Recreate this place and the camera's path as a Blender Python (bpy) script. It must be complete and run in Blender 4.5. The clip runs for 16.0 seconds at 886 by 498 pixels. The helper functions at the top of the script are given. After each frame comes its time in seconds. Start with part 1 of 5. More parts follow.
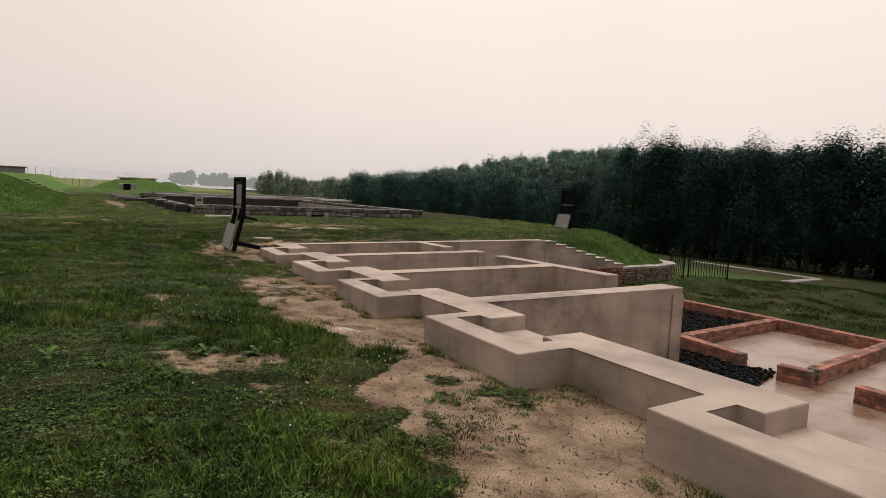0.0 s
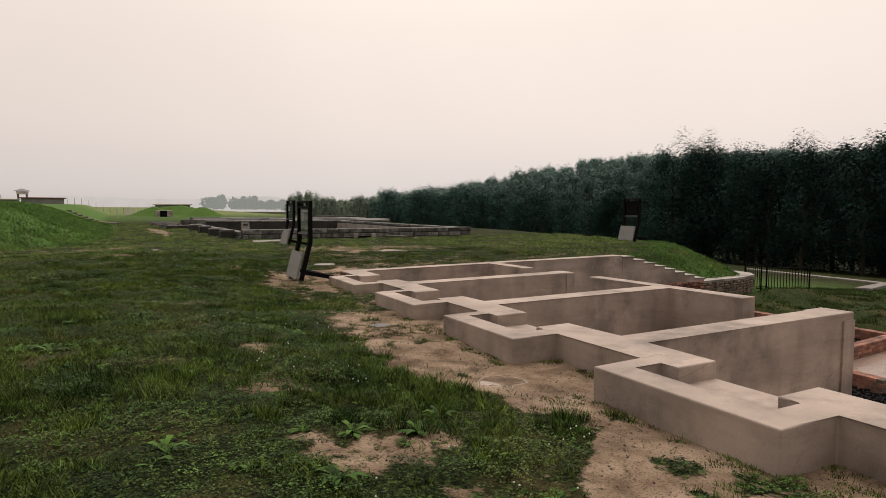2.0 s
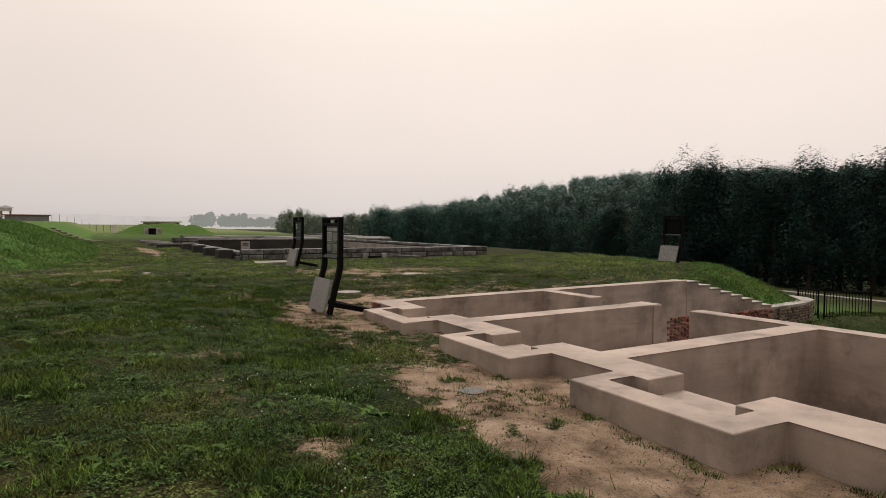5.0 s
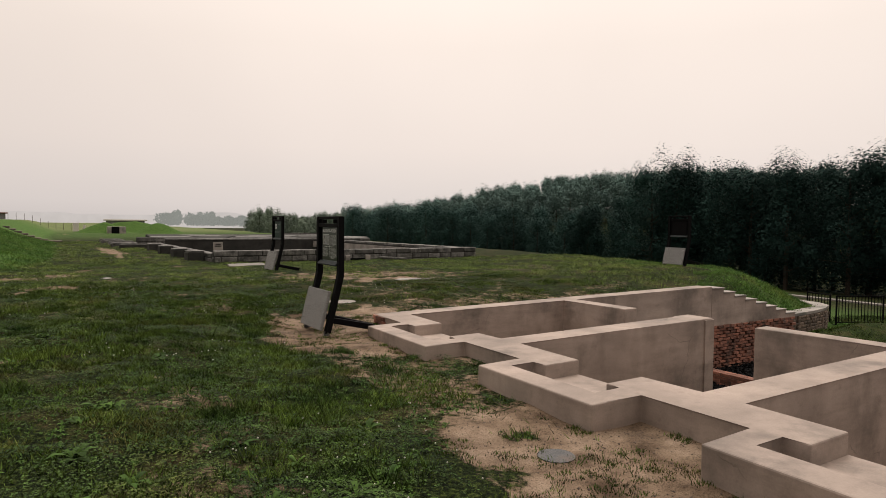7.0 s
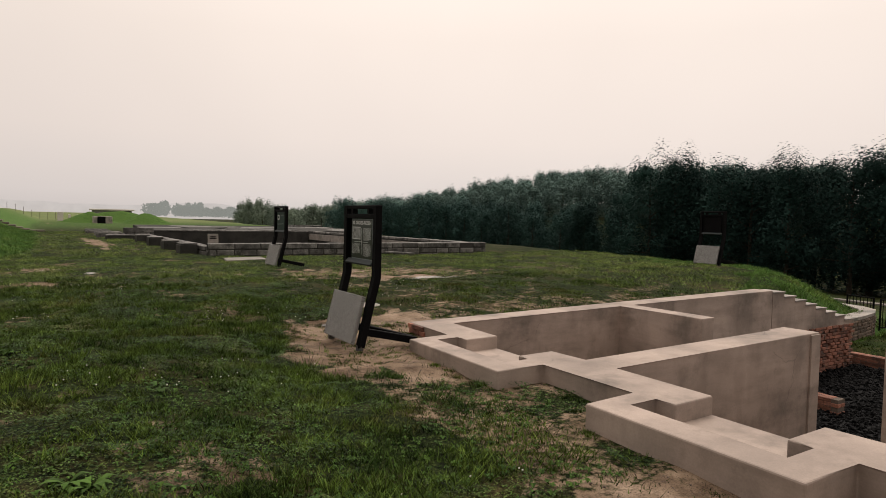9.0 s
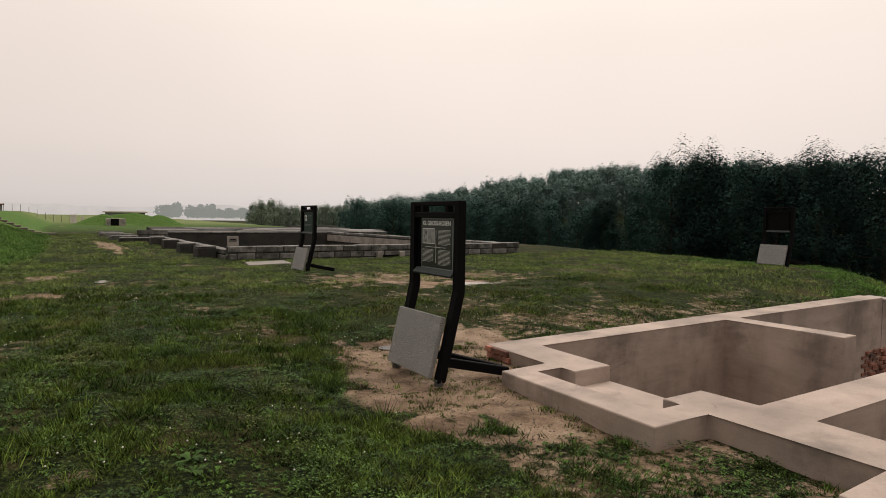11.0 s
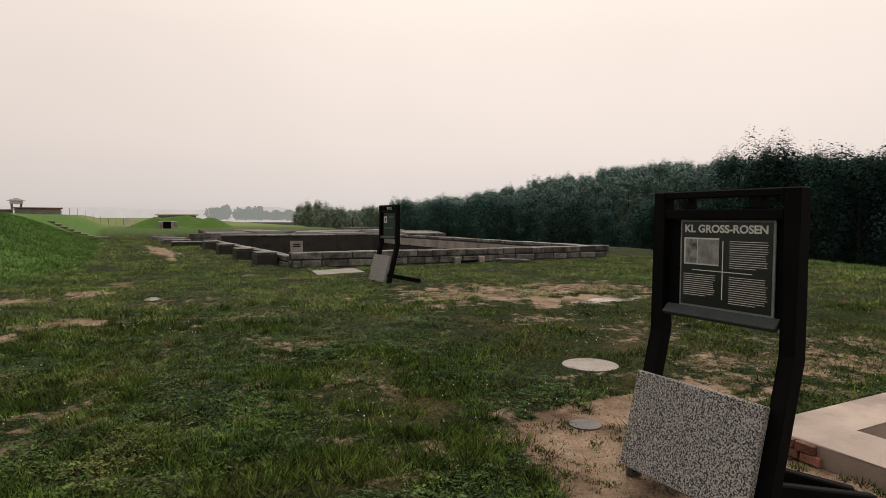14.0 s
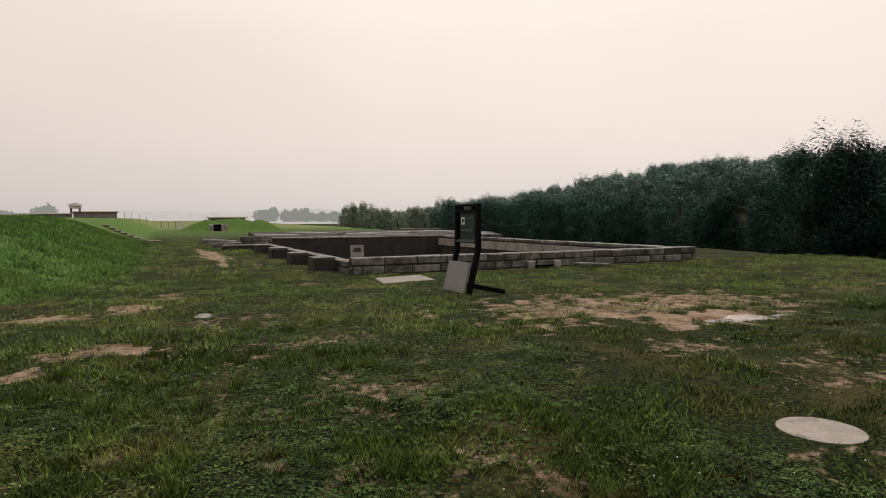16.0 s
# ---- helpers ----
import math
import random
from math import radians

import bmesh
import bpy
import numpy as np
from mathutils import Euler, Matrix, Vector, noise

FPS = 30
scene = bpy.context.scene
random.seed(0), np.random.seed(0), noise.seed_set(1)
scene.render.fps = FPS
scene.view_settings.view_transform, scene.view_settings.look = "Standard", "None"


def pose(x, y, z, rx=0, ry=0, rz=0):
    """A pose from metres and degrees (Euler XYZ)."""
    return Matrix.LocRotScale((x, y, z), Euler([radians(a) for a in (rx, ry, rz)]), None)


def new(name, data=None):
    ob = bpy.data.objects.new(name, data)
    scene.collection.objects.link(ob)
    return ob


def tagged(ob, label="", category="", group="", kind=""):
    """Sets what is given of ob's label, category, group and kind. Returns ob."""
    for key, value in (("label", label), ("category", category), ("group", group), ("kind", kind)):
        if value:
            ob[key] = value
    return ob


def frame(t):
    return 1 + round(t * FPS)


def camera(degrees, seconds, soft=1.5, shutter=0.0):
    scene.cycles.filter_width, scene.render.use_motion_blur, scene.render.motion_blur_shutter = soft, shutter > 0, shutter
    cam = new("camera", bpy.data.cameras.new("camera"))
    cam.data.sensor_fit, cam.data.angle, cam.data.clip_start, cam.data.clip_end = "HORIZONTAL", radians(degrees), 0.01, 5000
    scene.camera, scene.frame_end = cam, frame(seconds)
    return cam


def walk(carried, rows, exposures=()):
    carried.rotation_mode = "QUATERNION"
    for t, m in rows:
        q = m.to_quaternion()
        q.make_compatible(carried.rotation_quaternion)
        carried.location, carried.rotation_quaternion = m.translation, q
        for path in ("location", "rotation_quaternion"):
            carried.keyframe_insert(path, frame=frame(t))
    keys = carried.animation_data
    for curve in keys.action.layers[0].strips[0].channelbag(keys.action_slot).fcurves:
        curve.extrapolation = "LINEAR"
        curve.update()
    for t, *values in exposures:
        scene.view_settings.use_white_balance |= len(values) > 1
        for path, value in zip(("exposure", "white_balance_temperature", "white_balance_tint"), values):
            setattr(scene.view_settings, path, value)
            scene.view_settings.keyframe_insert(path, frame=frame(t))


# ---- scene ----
cam = camera(71.1, 16.0, soft=0.85)
METRES, EYE, TILT, LEAN, TURN = 15.3, 1.5, 0.0, 0.0, -32.1
ROWS = [
    (0.0, 0.0, 0.0, 0.0, 0.23, -5.07, -2.54),
    (0.5, -0.0232, 0.0141, 0.0015, 0.52, -4.93, -2.09),
    (1.0, -0.0432, 0.0363, 0.0023, 0.72, -4.66, -1.69),
    (1.5, -0.063, 0.0576, 0.0021, 1.23, -4.16, -0.98),
    (2.0, -0.0814, 0.081, 0.0032, 2.59, -3.78, -0.31),
    (2.5, -0.0964, 0.1089, 0.0031, 4.36, -3.42, -0.03),
    (3.0, -0.1141, 0.1335, 0.0013, 5.18, -3.32, -0.58),
    (3.5, -0.1318, 0.1573, 0.0025, 4.19, -3.06, -0.74),
    (4.0, -0.1454, 0.1854, 0.0029, 3.27, -2.28, -0.61),
    (6.5, -0.2104, 0.3178, 0.0034, -0.31, -2.33, -0.22),
    (7.0, -0.2228, 0.3485, 0.0045, -1.07, -2.19, -0.54),
    (7.5, -0.2379, 0.3756, 0.0023, -2.68, -2.29, -1.37),
    (8.0, -0.2526, 0.4036, 0.0018, -2.42, -2.76, -1.47),
    (10.5, -0.3155, 0.5405, 0.0026, -1.51, -2.66, -0.83),
    (11.0, -0.3306, 0.5687, 0.0009, -1.08, -2.81, -0.74),
    (11.5, -0.3443, 0.5988, 0.0031, -0.49, -3.06, -0.61),
    (12.0, -0.3633, 0.6282, 0.0026, 0.21, -2.91, -0.55),
    (12.5, -0.3774, 0.6559, 0.0016, 0.9, -2.78, -0.49),
    (13.0, -0.3912, 0.6863, 0.0034, 1.38, -2.8, -0.43),
    (13.5, -0.408, 0.7168, 0.0032, 2.01, -2.85, -0.34),
    (14.0, -0.4213, 0.7479, 0.0013, 2.81, -2.83, -0.25),
    (14.5, -0.4359, 0.7764, 0.0027, 4.87, -2.95, 0.05),
    (15.0, -0.4554, 0.8041, 0.0039, 6.51, -2.85, 0.19),
    (15.5, -0.4718, 0.8351, 0.0017, 6.91, -2.84, 0.22),
    (16.0, -0.4829, 0.8653, 0.0021, 6.78, -2.81, 0.3),
]
walk(cam, [(t, pose(0, 0, EYE, TILT, LEAN, TURN) @ pose(METRES * x, METRES * y, METRES * z, 90 + pitch, roll, yaw)) for t, x, y, z, yaw, pitch, roll in ROWS])

# ---------------------------------------------------------------- light
world = bpy.data.worlds.new("overcast_sky")
scene.world = world
world.use_nodes = True
wn, wl = world.node_tree.nodes, world.node_tree.links
bg = wn["Background"]
sky = wn.new("ShaderNodeTexSky")
sky.sky_type, sky.sun_disc = "NISHITA", False
sky.sun_elevation, sky.sun_rotation = radians(62), radians(50)
sky.air_density, sky.dust_density = 1.0, 4.0
sky_dim = wn.new("ShaderNodeVectorMath")
sky_dim.operation = "SCALE"
sky_dim.inputs["Scale"].default_value = 0.06
coord = wn.new("ShaderNodeTexCoord")
split = wn.new("ShaderNodeSeparateXYZ")
ramp = wn.new("ShaderNodeValToRGB")
stops = [(0.0, (0.67, 0.61, 0.585)), (0.03, (0.76, 0.685, 0.65)), (0.12, (0.88, 0.77, 0.705)), (0.27, (0.98, 0.85, 0.76)), (1.0, (1.9, 1.66, 1.46))]
while len(ramp.color_ramp.elements) < len(stops):
    ramp.color_ramp.elements.new(0.5)
for el, (p, c) in zip(ramp.color_ramp.elements, stops):
    el.position, el.color = p, (*c, 1)
cloud = wn.new("ShaderNodeTexNoise")
cloud.inputs["Scale"].default_value, cloud.inputs["Detail"].default_value = 2.2, 3
cloud_map = wn.new("ShaderNodeMapRange")
cloud_map.inputs["To Min"].default_value, cloud_map.inputs["To Max"].default_value = 0.93, 1.07
tone = wn.new("ShaderNodeVectorMath")
tone.operation = "SCALE"
mix = wn.new("ShaderNodeMix")
mix.data_type = "RGBA"
mix.inputs["Factor"].default_value = 0.94
wl.new(coord.outputs["Generated"], split.inputs[0])
wl.new(split.outputs["Z"], ramp.inputs["Fac"])
wl.new(coord.outputs["Generated"], cloud.inputs["Vector"])
wl.new(cloud.outputs["Fac"], cloud_map.inputs["Value"])
wl.new(ramp.outputs["Color"], tone.inputs[0])
wl.new(cloud_map.outputs["Result"], tone.inputs["Scale"])
wl.new(sky.outputs["Color"], sky_dim.inputs[0])
wl.new(sky_dim.outputs[0], mix.inputs["A"])
# the cloud is brighter on the sun's side
side = wn.new("ShaderNodeVectorMath")
side.operation = "DOT_PRODUCT"
side.inputs[1].default_value = (math.sin(radians(50)), math.cos(radians(50)), 0.0)
side_map = wn.new("ShaderNodeMapRange")
side_map.inputs["From Min"].default_value, side_map.inputs["To Min"].default_value, side_map.inputs["To Max"].default_value = -1.0, 0.5, 1.06
toned = wn.new("ShaderNodeVectorMath")
toned.operation = "SCALE"
wl.new(coord.outputs["Generated"], side.inputs[0])
wl.new(side.outputs["Value"], side_map.inputs["Value"])
wl.new(tone.outputs[0], toned.inputs[0])
wl.new(side_map.outputs["Result"], toned.inputs["Scale"])
wl.new(toned.outputs[0], mix.inputs["B"])
wl.new(mix.outputs["Result"], bg.inputs["Color"])
bg.inputs["Strength"].default_value = 1.0
sun_data = bpy.data.lights.new("sun", "SUN")
sun_data.energy, sun_data.angle, sun_data.color = 1.45, radians(40), (1.0, 0.93, 0.85)
sun = new("sun", sun_data)
sun.matrix_world = pose(0, 0, 30, 28, 0, 140)


# ---------------------------------------------------------------- materials
def material(name, base, second=None, scale=3.0, fine=60.0, rough=0.85, bump=0.25, spots=None, spot_scale=0.7, metallic=0.0,
             vary=0.0, island=False, spot_range=(0.52, 0.66), coords="Object", detail=6, gloss=0.5, streaks=0.0, grit=(0.78, 1.2)):
    """A surface with two scales of variation, stains of their own shape, and fine relief."""
    m = bpy.data.materials.new(name)
    m.use_nodes = True
    n, l = m.node_tree.nodes, m.node_tree.links
    p = n["Principled BSDF"]
    p.inputs["Roughness"].default_value, p.inputs["Metallic"].default_value = rough, metallic
    p.inputs["Specular IOR Level"].default_value = gloss
    tc = n.new("ShaderNodeTexCoord")
    geo = n.new("ShaderNodeNewGeometry")
    where = geo.outputs["Position"] if coords == "World" else tc.outputs["Object"]
    big, small = n.new("ShaderNodeTexNoise"), n.new("ShaderNodeTexNoise")
    big.inputs["Scale"].default_value, big.inputs["Detail"].default_value = scale, detail
    small.inputs["Scale"].default_value, small.inputs["Detail"].default_value = fine, 4
    l.new(where, big.inputs["Vector"])
    l.new(where, small.inputs["Vector"])
    second = second or tuple(c * 0.7 for c in base)
    cr = n.new("ShaderNodeValToRGB")
    cr.color_ramp.elements[0].position, cr.color_ramp.elements[1].position = 0.32, 0.68
    cr.color_ramp.elements[0].color, cr.color_ramp.elements[1].color = (*second, 1), (*base, 1)
    l.new(big.outputs["Fac"], cr.inputs["Fac"])
    grain = n.new("ShaderNodeMapRange")
    grain.inputs["From Min"].default_value, grain.inputs["From Max"].default_value = 0.25, 0.75
    grain.inputs["To Min"].default_value, grain.inputs["To Max"].default_value = grit
    l.new(small.outputs["Fac"], grain.inputs["Value"])
    mul = n.new("ShaderNodeVectorMath")
    mul.operation = "SCALE"
    l.new(cr.outputs["Color"], mul.inputs[0])
    l.new(grain.outputs["Result"], mul.inputs["Scale"])
    out = mul.outputs[0]
    if spots:
        st = n.new("ShaderNodeTexNoise")
        st.inputs["Scale"].default_value, st.inputs["Detail"].default_value = spot_scale, 8
        st.inputs["Roughness"].default_value = 0.65
        l.new(where, st.inputs["Vector"])
        mr = n.new("ShaderNodeMapRange")
        mr.inputs["From Min"].default_value, mr.inputs["From Max"].default_value = spot_range
        l.new(st.outputs["Fac"], mr.inputs["Value"])
        mx = n.new("ShaderNodeMix")
        mx.data_type = "RGBA"
        l.new(mr.outputs["Result"], mx.inputs["Factor"])
        l.new(out, mx.inputs["A"])
        mx.inputs["B"].default_value = (*spots, 1)
        out = mx.outputs["Result"]
    if streaks:
        mp = n.new("ShaderNodeMapping")
        mp.inputs["Scale"].default_value = (3.2, 3.2, 1.1)
        sn = n.new("ShaderNodeTexNoise")
        sn.inputs["Scale"].default_value, sn.inputs["Detail"].default_value = 1.0, 6
        sr = n.new("ShaderNodeMapRange")
        for key, v in zip(("From Min", "From Max", "To Min", "To Max"), (0.50, 0.70, 1.06, 1 - streaks)):
            sr.inputs[key].default_value = v
        sm = n.new("ShaderNodeVectorMath")
        sm.operation = "SCALE"
        l.new(where, mp.inputs["Vector"])
        l.new(mp.outputs["Vector"], sn.inputs["Vector"])
        l.new(sn.outputs["Fac"], sr.inputs["Value"])
        l.new(out, sm.inputs[0])
        l.new(sr.outputs["Result"], sm.inputs["Scale"])
        out = sm.outputs[0]
    if vary:
        vr = n.new("ShaderNodeMapRange")
        vr.inputs["To Min"].default_value, vr.inputs["To Max"].default_value = 1 - vary, 1 + vary
        if island:
            l.new(geo.outputs["Random Per Island"], vr.inputs["Value"])
        else:
            info = n.new("ShaderNodeObjectInfo")
            l.new(info.outputs["Random"], vr.inputs["Value"])
        m2 = n.new("ShaderNodeVectorMath")
        m2.operation = "SCALE"
        l.new(out, m2.inputs[0])
        l.new(vr.outputs["Result"], m2.inputs["Scale"])
        out = m2.outputs[0]
    l.new(out, p.inputs["Base Color"])
    if bump:
        b = n.new("ShaderNodeBump")
        b.inputs["Strength"].default_value, b.inputs["Distance"].default_value = bump, 0.02
        l.new(small.outputs["Fac"], b.inputs["Height"])
        l.new(b.outputs["Normal"], p.inputs["Normal"])
    return m


def ground_material():
    """Turf, worn turf and wet sandy soil, mixed by the bare-ground attribute."""
    m = bpy.data.materials.new("turf_and_soil")
    m.use_nodes = True
    n, l = m.node_tree.nodes, m.node_tree.links
    p = n["Principled BSDF"]
    geo = n.new("ShaderNodeNewGeometry")
    pos = geo.outputs["Position"]

    def noise_node(scale, detail=5, rough=0.6):
        t = n.new("ShaderNodeTexNoise")
        t.inputs["Scale"].default_value, t.inputs["Detail"].default_value = scale, detail
        t.inputs["Roughness"].default_value = rough
        l.new(pos, t.inputs["Vector"])
        return t.outputs["Fac"]

    def ramp_node(fac, stops):
        r = n.new("ShaderNodeValToRGB")
        while len(r.color_ramp.elements) < len(stops):
            r.color_ramp.elements.new(0.5)
        for el, (q, c) in zip(r.color_ramp.elements, stops):
            el.position, el.color = q, (*c, 1)
        l.new(fac, r.inputs["Fac"])
        return r.outputs["Color"]

    def mixed(fac, a, b):
        x = n.new("ShaderNodeMix")
        x.data_type = "RGBA"
        l.new(fac, x.inputs["Factor"])
        l.new(a, x.inputs["A"])
        l.new(b, x.inputs["B"])
        return x.outputs["Result"]

    def ranged(fac, a, b, c=0.0, d=1.0):
        x = n.new("ShaderNodeMapRange")
        for key, v in zip(("From Min", "From Max", "To Min", "To Max"), (a, b, c, d)):
            x.inputs[key].default_value = v
        l.new(fac, x.inputs["Value"])
        return x.outputs["Result"]

    def maths(op, a, b):
        x = n.new("ShaderNodeMath")
        x.operation = op
        for i, v in enumerate((a, b)):
            if isinstance(v, float):
                x.inputs[i].default_value = v
            else:
                l.new(v, x.inputs[i])
        return x.outputs[0]

    # near-black ends put the shade between the blades into the ground colour
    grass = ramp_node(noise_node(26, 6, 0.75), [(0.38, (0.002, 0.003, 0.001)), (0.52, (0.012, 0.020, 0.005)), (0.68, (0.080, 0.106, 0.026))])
    yellowish = ramp_node(noise_node(40, 5, 0.7), [(0.34, (0.012, 0.010, 0.005)), (0.68, (0.140, 0.106, 0.050))])
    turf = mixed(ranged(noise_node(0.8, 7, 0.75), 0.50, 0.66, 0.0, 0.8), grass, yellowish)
    lush = n.new("ShaderNodeAttribute")
    lush.attribute_name = "lush"
    lush_col = ramp_node(noise_node(6, 7, 0.75), [(0.3, (0.020, 0.050, 0.012)), (0.5, (0.066, 0.132, 0.030)), (0.7, (0.130, 0.200, 0.050))])
    turf = mixed(lush.outputs["Fac"], turf, lush_col)
    # mist over the far field, put into the turf colour
    field_haze = n.new("ShaderNodeAttribute")
    field_haze.attribute_name = "field_haze"
    haze_col = ramp_node(noise_node(0.15, 6, 0.7), [(0.35, (0.10, 0.135, 0.05)), (0.65, (0.19, 0.215, 0.095))])
    turf = mixed(field_haze.outputs["Fac"], turf, haze_col)
    sand = ramp_node(noise_node(2.2, 7, 0.65), [(0.34, (0.082, 0.056, 0.037)), (0.5, (0.205, 0.148, 0.103)), (0.68, (0.335, 0.255, 0.188))])
    grit = ramp_node(noise_node(75, 3, 0.6), [(0.32, (0.36, 0.36, 0.36)), (0.46, (1.0, 1.0, 1.0)), (0.70, (1.18, 1.18, 1.18))])
    sm = n.new("ShaderNodeVectorMath")
    sm.operation = "MULTIPLY"
    l.new(sand, sm.inputs[0])
    l.new(grit, sm.inputs[1])
    att = n.new("ShaderNodeAttribute")
    att.attribute_name = "bare"
    broken = maths("ADD", att.outputs["Fac"], maths("MULTIPLY", maths("SUBTRACT", noise_node(9, 8, 0.75), 0.5), 2.1))
    fac = ranged(broken, 0.38, 0.62)
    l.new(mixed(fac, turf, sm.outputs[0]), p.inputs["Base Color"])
    wet = n.new("ShaderNodeAttribute")
    wet.attribute_name = "wet"
    l.new(ranged(wet.outputs["Fac"], 0.3, 0.7, 0.06, 0.5), p.inputs["Specular IOR Level"])
    damp = ranged(noise_node(1.3, 5), 0.45, 0.65, 0.0, 0.4)
    l.new(maths("SUBTRACT", ranged(wet.outputs["Fac"], 0.3, 0.7, 0.92, 0.05), maths("MULTIPLY", damp, fac)), p.inputs["Roughness"])
    b = n.new("ShaderNodeBump")
    b.inputs["Distance"].default_value = 0.035
    l.new(ranged(wet.outputs["Fac"], 0.3, 0.7, 0.7, 0.0), b.inputs["Strength"])
    l.new(noise_node(32, 6, 0.7), b.inputs["Height"])
    l.new(b.outputs["Normal"], p.inputs["Normal"])
    return m


TURF = ground_material()
CONCRETE = material("rendered_concrete", (0.370, 0.296, 0.252), (0.240, 0.193, 0.164), 1.3, 70, 0.72, 0.05, (0.095, 0.080, 0.068), 0.9, coords="World", spot_range=(0.53, 0.76), streaks=0.16, grit=(0.92, 1.08))
STONE = material("granite_blocks", (0.185, 0.180, 0.168), (0.060, 0.058, 0.054), 5.0, 30, 0.6, 0.9, (0.024, 0.024, 0.021), 2.2, vary=0.4, coords="World", gloss=0.4, spot_range=(0.5, 0.64), grit=(0.5, 1.4))
DARK_STONE = material("near_black_stone", (0.050, 0.048, 0.044), (0.022, 0.022, 0.020), 2.0, 40, 0.8, 0.6, (0.02, 0.022, 0.02), 1.0, coords="World", gloss=0.2)
LIGHT_STONE = material("pale_concrete_slab", (0.33, 0.295, 0.265), (0.19, 0.172, 0.155), 2.0, 60, 0.6, 0.3, (0.12, 0.115, 0.10), 1.2, coords="World")
DIRTY_PALE = material("wet_pale_concrete", (0.255, 0.220, 0.195), (0.150, 0.130, 0.115), 6.0, 60, 0.4, 0.4, (0.05, 0.046, 0.038), 4.0, coords="World", spot_range=(0.54, 0.64))
DIRTY_SLAB = material("dirty_concrete_slab", (0.22, 0.195, 0.172), (0.11, 0.10, 0.088), 3.0, 60, 0.6, 0.4, (0.05, 0.055, 0.035), 1.6, coords="World")
MORTAR = material("mortar", (0.13, 0.10, 0.08), None, 5, 80, 0.95, 0.4, coords="World")
BRICK = material("red_brick", (0.30, 0.125, 0.080), (0.16, 0.066, 0.045), 6, 70, 0.8, 0.6, (0.075, 0.050, 0.040), 3.5, vary=0.45, coords="World")
RUBBLE = material("rubble_stone", (0.165, 0.12, 0.088), (0.08, 0.06, 0.048), 5, 60, 0.9, 0.5, vary=0.35, coords="World")
WET_FLOOR = material("wet_screed", (0.38, 0.30, 0.265), (0.22, 0.165, 0.135), 1.1, 50, 0.22, 0.1, (0.150, 0.085, 0.052), 0.55, coords="World", spot_range=(0.46, 0.62))
COAL = material("black_gravel", (0.010, 0.0103, 0.0112), (0.004, 0.004, 0.0044), 8, 40, 0.8, 0.5, vary=0.5, island=True, gloss=0.12)
BLACK_METAL = material("black_painted_steel", (0.0045, 0.0045, 0.005), (0.003, 0.003, 0.0035), 6, 120, 0.7, 0.06, gloss=0.06)
GREY_METAL = material("weathered_steel_plate", (0.088, 0.091, 0.094), (0.044, 0.047, 0.050), 7, 90, 0.35, 0.2, (0.10, 0.07, 0.05), 4.0, metallic=0.5)
GRANITE = material("speckled_granite", (0.42, 0.41, 0.40), (0.34, 0.335, 0.33), 3, 95, 0.6, 0.5)
def speckle(mat, dark, light):
    """Coarse crystals of two tones, on top of the grain."""
    n, l = mat.node_tree.nodes, mat.node_tree.links
    p = n["Principled BSDF"]
    tc = n.new("ShaderNodeTexCoord")
    v = n.new("ShaderNodeTexNoise")
    v.inputs["Scale"].default_value, v.inputs["Detail"].default_value = 105, 2
    l.new(tc.outputs["Object"], v.inputs["Vector"])
    r = n.new("ShaderNodeValToRGB")
    r.color_ramp.elements[0].position, r.color_ramp.elements[1].position = 0.42, 0.58
    r.color_ramp.elements[0].color, r.color_ramp.elements[1].color = (*dark, 1), (*light, 1)
    l.new(v.outputs["Fac"], r.inputs["Fac"])
    l.new(r.outputs["Color"], p.inputs["Base Color"])


